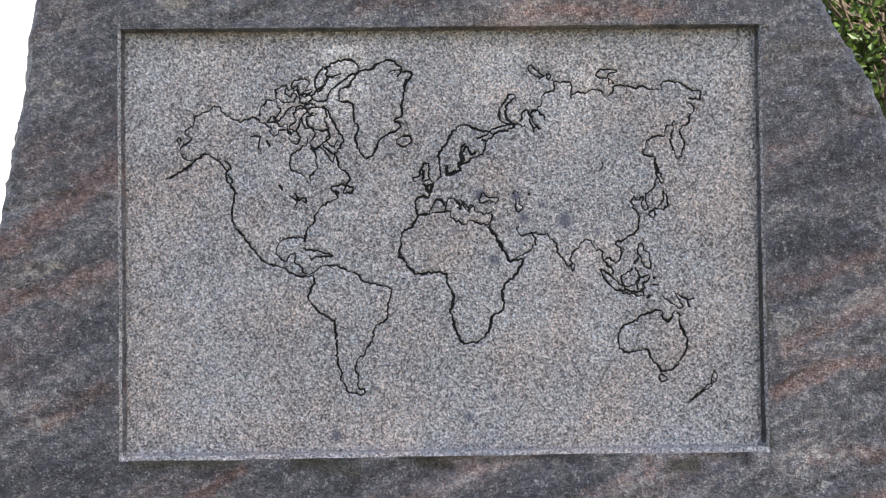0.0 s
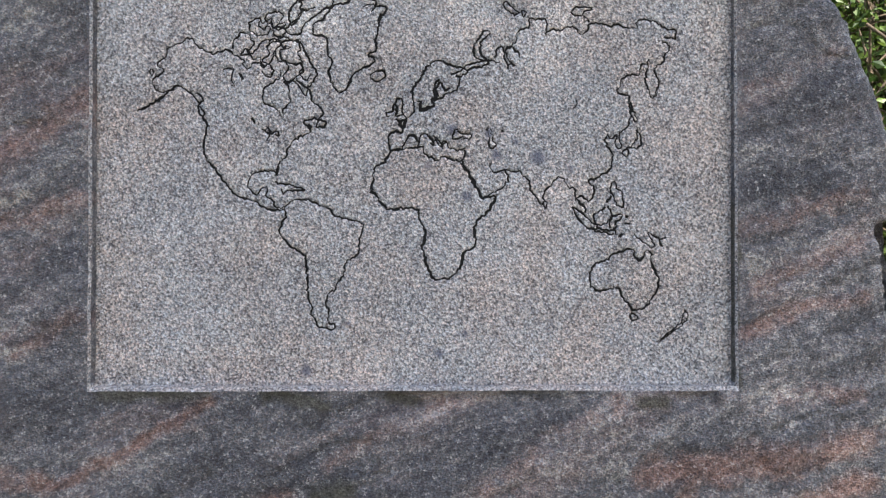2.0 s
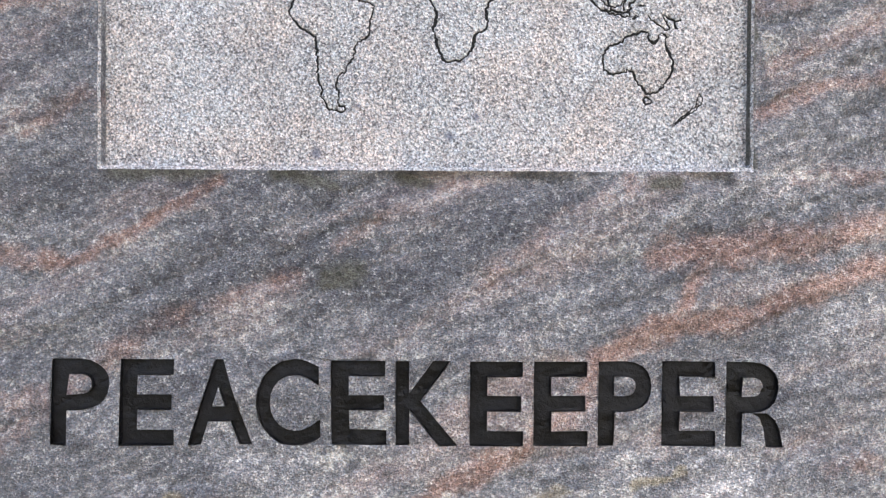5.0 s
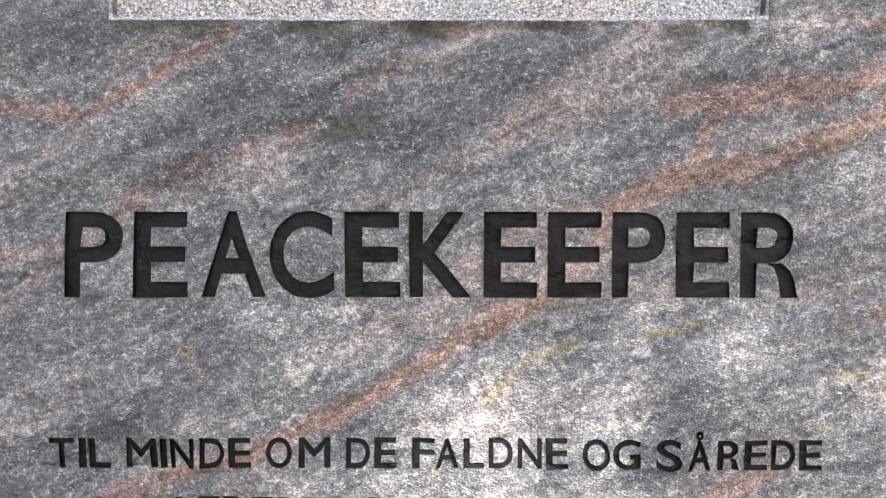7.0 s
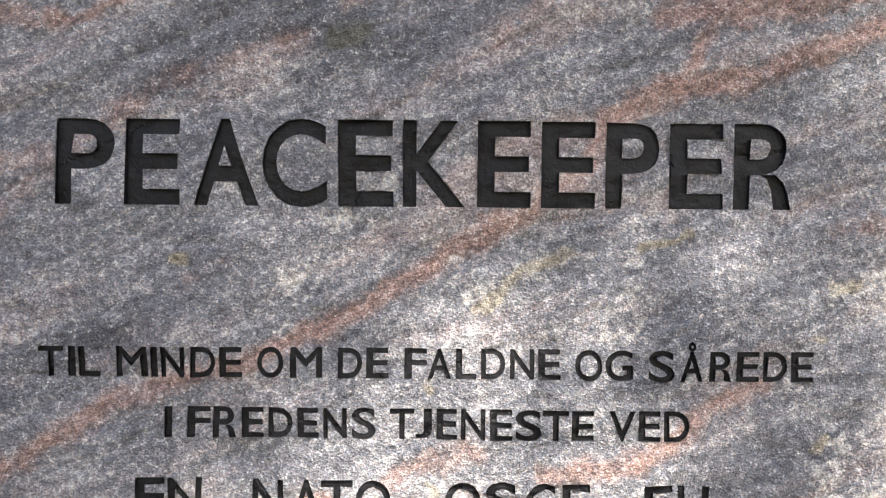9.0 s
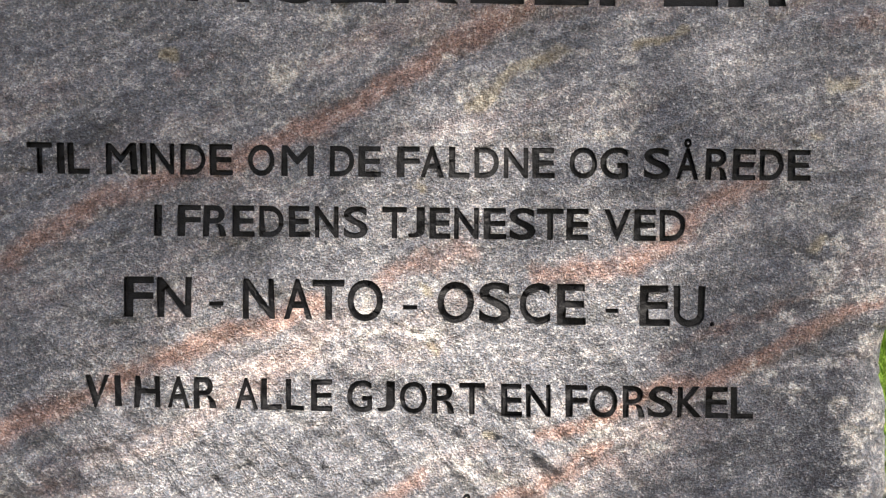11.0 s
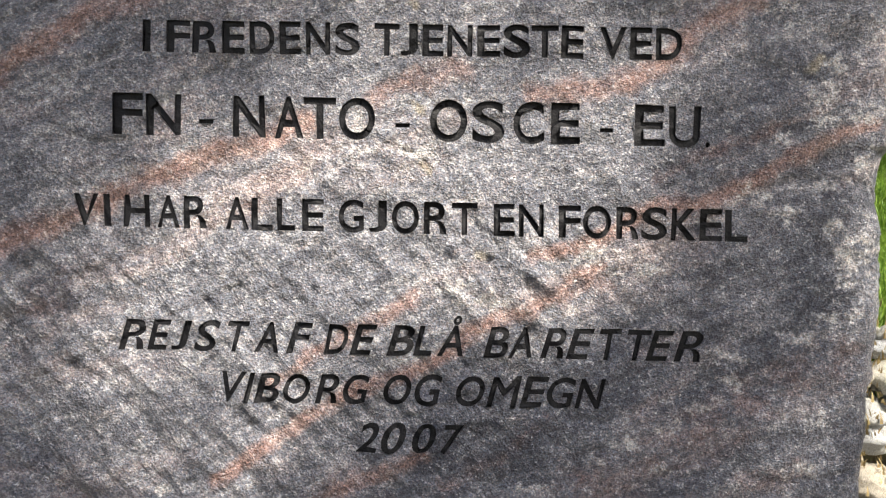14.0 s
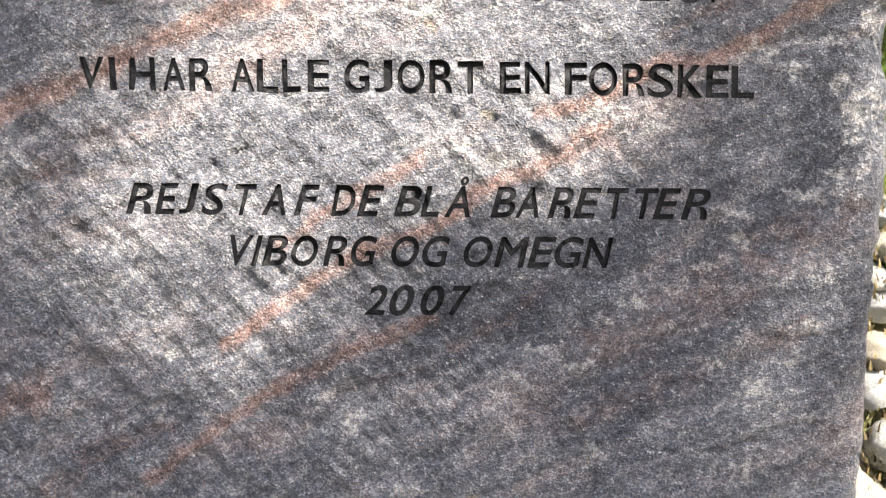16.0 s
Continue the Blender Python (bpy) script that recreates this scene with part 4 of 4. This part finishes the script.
coast(0.0026, False, (-148, 158), (-144, 147), (-137, 149), (-134, 138), (-140, 130), (-132, 124), (-126, 130))
coast(0.0024, False, (-156, 163), (-151, 172), (-142, 169), (-139, 160), (-131, 163))
coast(0.0026, False, (-123, 155), (-118, 144), (-121, 134), (-115, 127), (-109, 134))
coast(0.0030, False, (-126, 172), (-120, 163), (-123, 156))
coast(0.0024, False, (-166, 196), (-161, 189), (-153, 193), (-150, 186), (-142, 188))
coast(0.0024, False, (-298, 93), (-287, 98), (-277, 104), (-267, 111), (-257, 117))
coast(0.0030, False, (-232, 113), (-226, 105), (-231, 98), (-223, 91), (-226, 84), (-219, 75))
coast(0.0036, False, (-160, 72), (-153, 68), (-147, 71), (-142, 66))
coast(0.0040, False, (23, 101), (30, 110), (27, 118), (33, 125), (38, 116), (43, 119))
coast(0.0030, False, (-18, 102), (-14, 95), (-17, 87), (-8, 90))
coast(0.0024, False, (3, 66), (9, 59), (7, 54), (15, 55))
coast(0.0024, False, (18, 68), (24, 60), (29, 64), (34, 56), (39, 59))
coast(0.0030, False, (43, 133), (52, 136), (60, 142), (70, 146), (79, 148))
STAINS = [(0.046, 1.5722, 0.006), (0.094, 1.545, 0.006), (0.139, 1.5425, 0.008), (0.061, 1.500, 0.006), (0.020, 1.5335, 0.004), (0.175, 1.530, 0.004), (0.085, 1.569, 0.005),
          (0.317, 1.359, 0.004), (0.059, 1.350, 0.004), (0.031, 1.329, 0.005), (-0.113, 1.310, 0.006), (-0.069, 1.361, 0.003), (0.115, 1.560, 0.004), (0.021, 1.690, 0.003)]


def ragged_path(path, closed):
    """A coast with the small wobble of the cutter."""
    pts = [(x / 1000, 1.5 + z / 1000) for x, z in path]
    if closed:
        pts.append(pts[0])
    out = []
    for i, (p, q) in enumerate(zip(pts, pts[1:])):
        p0, q1 = pts[max(i - 1, 0)], pts[min(i + 2, len(pts) - 1)]
        count = max(1, int(math.hypot(q[0] - p[0], q[1] - p[1]) / 0.0022))
        for k in range(count):
            t = k / count
            w = (-t ** 3 + 2 * t ** 2 - t, 3 * t ** 3 - 5 * t ** 2 + 2, -3 * t ** 3 + 4 * t ** 2 + t, t ** 3 - t ** 2)
            x, z = (0.5 * sum(c * s[n] for c, s in zip(w, (p0, p, q, q1))) for n in (0, 1))
            j = Vector((x * 330, z * 330, 3))
            x2, z2 = x + 0.0024 * noise.noise(j), z + 0.0024 * noise.noise(j + Vector((7, 3, 1)))
            j = j * 2.7
            out.append((x2 + 0.0013 * noise.noise(j), z2 + 0.0013 * noise.noise(j + Vector((5, 9, 2)))))
    out.append(pts[-1])
    return out


def build_panel():
    x0, x1, z0, z1 = (PANEL_RECT[0] - 0.004, PANEL_RECT[1] + 0.006, PANEL_RECT[2] - 0.004, PANEL_RECT[3] + 0.004)
    gx, gz = np.meshgrid(np.linspace(x0, x1, 150), np.linspace(z0, z1, 100))
    pts = [Vector(p) for p in zip(gx.ravel().tolist(), gz.ravel().tolist())]
    edges, strips = [], []
    for k, (width, closed, path) in enumerate(COASTS):
        line = ragged_path(path, closed)
        left, right = [], []
        for i, (x, z) in enumerate(line):
            (ax, az), (bx, bz) = line[max(i - 1, 0)], line[min(i + 1, len(line) - 1)]
            dx, dz = bx - ax, bz - az
            length = math.hypot(dx, dz) or 1
            half = 0.36 * width * (1.0 + 0.85 * noise.noise(Vector((x * 110, z * 110, 9))) + 0.3 * noise.noise(Vector((x * 420, z * 420, 2))))
            left.append((x - dz / length * half, z + dx / length * half))
            right.append((x + dz / length * half, z - dx / length * half))
        loop = left + right[::-1]
        start = len(pts)
        pts.extend(Vector(p) for p in loop)
        edges.extend((start + i, start + (i + 1) % len(loop)) for i in range(len(loop)))
        for i in range(len(line) - 1):
            strips.append((k, (left[i], left[i + 1], right[i + 1], right[i])))
    from mathutils.geometry import delaunay_2d_cdt
    cv, _, cf, *_ = delaunay_2d_cdt(pts, edges, [], 0, 1e-6, False)
    v = np.array([(p.x, p.y) for p in cv])
    f = np.array([t for t in cf if len(t) == 3], dtype=np.int64)
    a, b, c = v[f[:, 0]], v[f[:, 1]], v[f[:, 2]]
    flip = (b[:, 0] - a[:, 0]) * (c[:, 1] - a[:, 1]) - (b[:, 1] - a[:, 1]) * (c[:, 0] - a[:, 0]) < 0
    f[flip] = f[flip][:, ::-1]
    mid = (a + b + c) / 3
    owner = np.zeros(len(f), int)
    order = np.argsort(mid[:, 0])
    sorted_x = mid[order, 0]
    for k, quad in strips:
        xs, zs = [p[0] for p in quad], [p[1] for p in quad]
        lo, hi = np.searchsorted(sorted_x, [min(xs), max(xs)])
        near = order[lo:hi]
        near = near[(mid[near, 1] > min(zs)) & (mid[near, 1] < max(zs))]
        if len(near):
            hit = inside(mid[near, 0], mid[near, 1], [(*p, *q) for p, q in zip(quad, quad[1:] + quad[:1])])
            owner[near[hit]] = k + 1
    y = PANEL_DEPTH + 0.0012 * (value_noise(v[:, 0] * 14, v[:, 1] * 14, 31) - 0.5) + 0.0008 * (value_noise(v[:, 0] * 90, v[:, 1] * 90, 32) - 0.5)

    faces = f[owner == 0]
    used, flat = np.unique(faces, return_inverse=True)
    front = flat.reshape(-1, 3)
    local = {int(g): i for i, g in enumerate(used)}
    top = np.stack([v[used, 0], y[used], v[used, 1]], 1)
    back = np.stack([v[:, 0], np.full(len(v), PANEL_DEPTH + 0.02), v[:, 1]], 1)
    have = {(int(p), int(q)) for p, q in np.concatenate([faces[:, [0, 1]], faces[:, [1, 2]], faces[:, [2, 0]]])}
    off = len(used)
    sides = [(local[p], off + p, off + q, local[q]) for p, q in have if (q, p) not in have]
    me = mesh_of("map_panel", np.concatenate([top, back]).tolist(), front.tolist() + (f[:, ::-1] + off).tolist() + sides, PANEL)
    me.materials.append(PAINT)
    me.polygons.foreach_set("material_index", [0] * (len(front) + len(f)) + [1] * len(sides))
    me.polygons.foreach_set("use_smooth", [True] * len(front) + [False] * (len(f) + len(sides)))
    stain = np.zeros(len(used) + len(v))
    for sx, sz, r in STAINS:
        d = np.hypot(np.append(v[used, 0], v[:, 0]) - sx, np.append(v[used, 1], v[:, 1]) - sz)
        stain = np.maximum(stain, np.clip(1.0 - d / r * 0.6, 0, 1))
    me.attributes.new("stain", "FLOAT", "POINT").data.foreach_set("value", stain.astype(np.float32))
    panel = child("map_panel", me, stone, "light grey hammered sunk granite panel")
    for k, (width, closed, path) in enumerate(COASTS):
        faces = f[owner == k + 1]
        if not len(faces):
            continue
        used, flat = np.unique(faces, return_inverse=True)
        verts = np.stack([v[used, 0], y[used] + 0.0012, v[used, 1]], 1).tolist()
        child("coastline", mesh_of("coastline", verts, flat.reshape(-1, 3).tolist(), PAINT), panel, "black engraved coastline")


build_panel()


# ---- ground and bank ----
def ground_height(x, y):
    """Level in front, a low bank behind the stone."""
    rise = np.clip((y - 0.06) / 0.10, 0, 1)
    back = np.clip((y - 0.16) / 2.0, 0, 1)
    side = np.clip((x + 0.45) / 0.4, 0, 1)
    return side * (0.44 * rise * rise * (3 - 2 * rise) + 0.95 * back) - 0.02 + 0.03 * (value_noise(x * 2, y * 2, 41) - 0.5)


def build_ground():
    axis = np.concatenate([-np.geomspace(1800, 2.2, 30), np.linspace(-2, 2.4, 90), np.geomspace(2.7, 1800, 30)])
    gx, gy = np.meshgrid(axis, axis)
    z = ground_height(gx, gy)
    n = len(axis)
    verts = np.stack([gx.ravel(), gy.ravel(), z.ravel()], 1).tolist()
    faces = [(r * n + c, r * n + c + 1, (r + 1) * n + c + 1, (r + 1) * n + c) for r in range(n - 1) for c in range(n - 1)]
    ob = new("ground", mesh_of("ground", verts, faces, SOIL, True))
    tagged(ob, "earth and short turf around the memorial stone", "ground", kind="structure")


build_ground()


def pebble_mesh(seed, flatness):
    """A worn field stone, about 1 across."""
    bm = bmesh.new()
    bmesh.ops.create_icosphere(bm, subdivisions=3, radius=0.5)
    off = Vector((seed * 3.1, seed * 1.7, seed * 0.9))
    for vert in bm.verts:
        d = vert.co.normalized()
        r = 0.5 * (1 + 0.5 * noise.noise(d * 1.5 + off) + 0.22 * noise.noise(d * 3.5 + off) + 0.06 * noise.noise(d * 9 + off))
        vert.co = Vector((d.x * r, d.y * r, d.z * r * flatness))
    me = bpy.data.meshes.new("field_stone")
    bm.to_mesh(me)
    bm.free()
    me.materials.append(COBBLE)
    me.polygons.foreach_set("use_smooth", [True] * len(me.polygons))
    return me


def build_stone_bank():
    """Field stones heaped against the bank beside the memorial."""
    bank = new("stone_bank")
    tagged(bank, "heap of sunlit round field stones beside the memorial stone", "stone wall")
    shapes = [pebble_mesh(i, 0.55 + 0.07 * (i % 5)) for i in range(9)]
    rng = random.Random(7)
    z = 0.03
    while z < 0.46:
        big = max(0.042, 0.125 - 0.19 * z)
        x = 0.42 + rng.uniform(0, 0.04)
        while x < 1.25:
            w = big * rng.uniform(0.65, 1.25)
            h = w * rng.uniform(0.55, 0.8)
            ob = child("field_stone", rng.choice(shapes), bank)
            ob.matrix_local = pose(x + w / 2, 0.055 + 0.10 * z + rng.uniform(-0.012, 0.012), z + rng.uniform(-0.01, 0.012),
                                   rng.uniform(-20, 20), rng.uniform(-14, 14), rng.uniform(0, 360)) @ Matrix.Diagonal((w * 1.1, w * 1.1, h * 1.5, 1))
            x += w * rng.uniform(0.95, 1.35)
        z += big * 0.62


build_stone_bank()


def blades(name, label, material, spots, height, width, seed):
    """A stand of bent blades on the bank."""
    rng = random.Random(seed)
    verts, faces = [], []
    for x, y, z in spots:
        h = height * rng.uniform(0.5, 1.2)
        turn, lean = rng.uniform(0, math.tau), rng.uniform(0.1, 0.8) * h
        ca, sa = math.cos(turn), math.sin(turn)
        w = width * rng.uniform(0.6, 1.2)
        base = len(verts)
        for t in (0.0, 0.4, 0.75, 1.0):
            ox, oz = lean * t * t, h * (t - 0.25 * t * t)
            hw = w * (1 - t) * 0.5 + 0.0002
            verts += [(x + ca * ox - sa * hw, y + sa * ox + ca * hw, z + oz), (x + ca * ox + sa * hw, y + sa * ox - ca * hw, z + oz)]
        faces += [(base + 2 * i, base + 2 * i + 1, base + 2 * i + 3, base + 2 * i + 2) for i in range(3)]
    ob = new(name, mesh_of(name, verts, faces, material))
    return tagged(ob, label, "grass", kind="stuff")


def grass_spots(count, x0, x1, y0, y1, seed):
    rng = np.random.RandomState(seed)
    x, y = rng.uniform(x0, x1, count), rng.uniform(y0, y1, count)
    return list(zip(x.tolist(), y.tolist(), (ground_height(x, y) - 0.004).tolist()))


blades("grass", "bright green sunlit grass on the bank", GRASS, grass_spots(20000, 0.40, 2.6, 0.135, 2.2, 3) + grass_spots(22000, 0.42, 1.15, 0.135, 0.85, 9), 0.075, 0.0035, 5)
straw_rng = random.Random(4)
straw_spots = [(straw_rng.uniform(0.44, 1.2), z, straw_rng.uniform(-0.012, 0.03)) for z in (straw_rng.uniform(0.06, 0.49) for _ in range(7000))]
blades("dry_grass", "yellow dry grass between the field stones", STRAW, [(x, 0.022 + 0.10 * z + dy, z) for x, z, dy in straw_spots], 0.016, 0.0030, 6)


def tube(verts, faces, points, radii, sides=7):
    """A tapered limb along points."""
    rows = []
    for i, (p, r) in enumerate(zip(points, radii)):
        q = points[min(i + 1, len(points) - 1)] - points[max(i - 1, 0)]
        axis = q.normalized()
        u = axis.orthogonal().normalized()
        w = axis.cross(u)
        rows.append(len(verts))
        for k in range(sides):
            t = math.tau * k / sides
            verts.append(p + (u * math.cos(t) + w * math.sin(t)) * r)
    for a, b in zip(rows, rows[1:]):
        faces += [(a + k, a + (k + 1) % sides, b + (k + 1) % sides, b + k) for k in range(sides)]


def leaf(verts, faces, at, out, size, rng):
    """One folded oval leaf."""
    out = out.normalized()
    side = out.cross(Vector((rng.uniform(-1, 1), rng.uniform(-1, 1), rng.uniform(-0.4, 1)))).normalized()
    up = side.cross(out)
    base = len(verts)
    w = size * rng.uniform(0.26, 0.36)
    verts += [at, at + out * size * 0.45 + side * w + up * size * 0.08, at + out * size * 0.45, at + out * size * 0.45 - side * w + up * size * 0.08,
              at + out * size - up * size * 0.05]
    faces += [(base, base + 1, base + 2), (base, base + 2, base + 3), (base + 1, base + 4, base + 2), (base + 2, base + 4, base + 3)]


def build_shrub(foot, crown, size, count, leaf_size, seed, label):
    """Stems from one foot into a loose crown of separate leaves in clumps."""
    rng = random.Random(seed)
    shrub = new("shrub")
    shrub.location = foot
    tagged(shrub, label, "shrub")
    wood_v, wood_f, leaf_v, leaf_f = [], [], [], []
    foot_v = Vector((0, 0, 0))
    tips = []
    for i in range(16):
        end = Vector([crown[k] - foot[k] + rng.uniform(-1, 1) * size[k] * 0.9 for k in range(3)])
        bend = Vector((rng.uniform(-0.15, 0.15), rng.uniform(-0.15, 0.15), 0.1))
        pts = [foot_v.lerp(end, t) + bend * math.sin(t * 3.1) for t in (0, 0.25, 0.5, 0.75, 1.0)]
        stem_v, stem_f = [], []
        tube(stem_v, stem_f, pts, [0.016, 0.013, 0.010, 0.007, 0.003])
        child("stem", mesh_of("stem", stem_v, stem_f, BARK, True), shrub, "thin brown woody stem")
        tips += pts[2:]
    for i in range(count // 14):
        root = rng.choice(tips)
        hub = Vector([crown[k] - foot[k] + rng.gauss(0, 0.5) * size[k] for k in range(3)])
        hub = hub.lerp(root, rng.uniform(0, 0.35))
        twig = (root - hub).normalized() * 0.10
        tube(wood_v, wood_f, [hub + twig, hub + twig * 0.5 + Vector((0, 0, 0.01)), hub], [0.003, 0.0025, 0.0015], 4)
        for k in range(14):
            way = Vector((rng.uniform(-1, 1), rng.uniform(-1, 1), rng.uniform(-0.7, 0.8)))
            leaf(leaf_v, leaf_f, hub + way * 0.05, way + Vector((0, -0.2, -0.2)), leaf_size * rng.uniform(0.6, 1.2), rng)
    tagged(child("twigs", mesh_of("twigs", wood_v, wood_f, BARK, True), shrub), "fine brown twigs", kind="stuff")
    child("foliage", mesh_of("foliage", leaf_v, leaf_f, SHRUB_LEAF), shrub)
    return shrub


build_shrub((1.75, 0.95, 0.72), (1.05, 0.80, 1.72), (0.62, 0.42, 0.58), 60000, 0.019, 11, "dense dark green leafy shrub behind the memorial stone")
build_shrub((2.4, 1.7, 1.05), (1.7, 1.6, 1.9), (0.75, 0.5, 0.75), 26000, 0.030, 12, "tall dark green leafy shrub on the grassy bank")


def openness(place):
    """How open the crown is along the sun's way at a place."""
    drop = place - TO_SUN * (place.y / TO_SUN.y)
    return max(w * min(1.0, 2.2 * math.exp(-((drop.x - gx) / rx) ** 2 - ((drop.z - gz) / rz) ** 2)) for gx, gz, rx, rz, w in GAPS)


def build_tree(foot, crown, radius, count, seed):
    """The unseen tree whose crown shades the stone: trunk, limbs and many leaves, with gaps placed to shape the light.
    """
    rng = random.Random(seed)
    tree = new("shade_tree")
    tree.location = foot
    tagged(tree, "broad leafy tree whose open crown dapples the stone", "tree")
    wood_v, wood_f, leaf_v, leaf_f = [], [], [], []
    top = Vector(crown) - Vector(foot)
    knee = Vector((0.1, 0.1, top.z * 0.55))
    fork = Vector((0.25, 0.15, top.z * 0.85))
    tube(wood_v, wood_f, [Vector((0, 0, -0.1)), knee * 0.5, knee, fork], [0.19, 0.15, 0.12, 0.07], 12)
    for i in range(26):
        way = Vector((rng.gauss(0, 1), rng.gauss(0, 1), rng.gauss(0, 0.7))).normalized()
        end = top + Vector((way.x * radius[0], way.y * radius[1], way.z * radius[2])) * 0.8
        start = knee.lerp(fork, rng.uniform(0.2, 1.0))
        pts = [start.lerp(end, t) + Vector((0, 0, 0.2 * math.sin(3 * t))) for t in (0, 0.35, 0.7, 1)]
        if max(openness(start.lerp(end, k / 8) + Vector(foot)) for k in range(9)) < 0.7:
            tube(wood_v, wood_f, pts, [0.04, 0.025, 0.012, 0.005], 6)
    made = 0
    while made < count:
        way = Vector((rng.gauss(0, 1), rng.gauss(0, 1), rng.gauss(0, 1))).normalized() * rng.uniform(0.1, 1) ** 0.5
        hub = top + Vector((way.x * radius[0], way.y * radius[1], way.z * radius[2]))
        made += 12
        # light gaps in the crown: openings along the sun's way
        own = random.Random(seed * 100000 + made)
        if own.random() < openness(hub + Vector(foot)) * 0.6:
            continue
        for k in range(12):
            spread = Vector((own.gauss(0, 1), own.gauss(0, 1), own.gauss(0, 1))) * 0.09
            if own.random() > openness(hub + spread + Vector(foot)) * 1.05:
                leaf(leaf_v, leaf_f, hub + spread, spread + Vector((0, 0, -0.05)), 0.085 * own.uniform(0.7, 1.2), own)
    child("trunk", mesh_of("trunk", wood_v, wood_f, BARK, True), tree)
    child("crown", mesh_of("crown", leaf_v, leaf_f, TREE_LEAF), tree)


# x, height, half widths of the sun's openings on the face, and how open they are
GAPS = [(0.03, 0.62, 0.27, 0.16, 1.0), (-0.17, 0.47, 0.22, 0.13, 0.97), (0.06, 0.76, 0.19, 0.10, 0.82), (0.12, 0.92, 0.19, 0.10, 0.80),
        (-0.10, 0.45, 0.36, 0.27, 0.6), (0.0, 0.95, 0.42, 0.14, 0.5), (0.30, 0.67, 0.17, 0.22, 0.58), (0.38, 1.17, 0.12, 0.06, 0.45),
        (-0.36, 0.64, 0.16, 0.14, 0.55), (-0.30, 0.32, 0.24, 0.14, 0.45),
        (0.10, 1.76, 0.30, 0.06, 0.6), (0.95, 0.35, 0.42, 1.3, 1.0), (1.35, 2.5, 0.8, 0.8, 0.95)]
CROWN = Vector((0.1, 0, 1.1)) + TO_SUN * 7.0
build_tree((CROWN.x - 2.4, CROWN.y - 0.8, -0.02), tuple(CROWN), (2.6, 2.0, 1.5), 66000, 23)


def build_white_wall():
    """The sunlit rendered wall far behind."""
    bm = bmesh.new()
    bmesh.ops.create_cube(bm, size=1.0)
    bmesh.ops.scale(bm, vec=(8.0, 0.3, 4.2), verts=bm.verts)
    bmesh.ops.bevel(bm, geom=bm.edges[:], offset=0.02, segments=2, affect="EDGES")
    me = bpy.data.meshes.new("garden_wall")
    bm.to_mesh(me)
    bm.free()
    me.materials.append(WHITE)
    ob = new("garden_wall", me)
    ob.location = (-5.3, 4.2, 2.06)
    tagged(ob, "glaring white rendered wall in full sun behind the memorial", "wall", kind="structure")


build_white_wall()
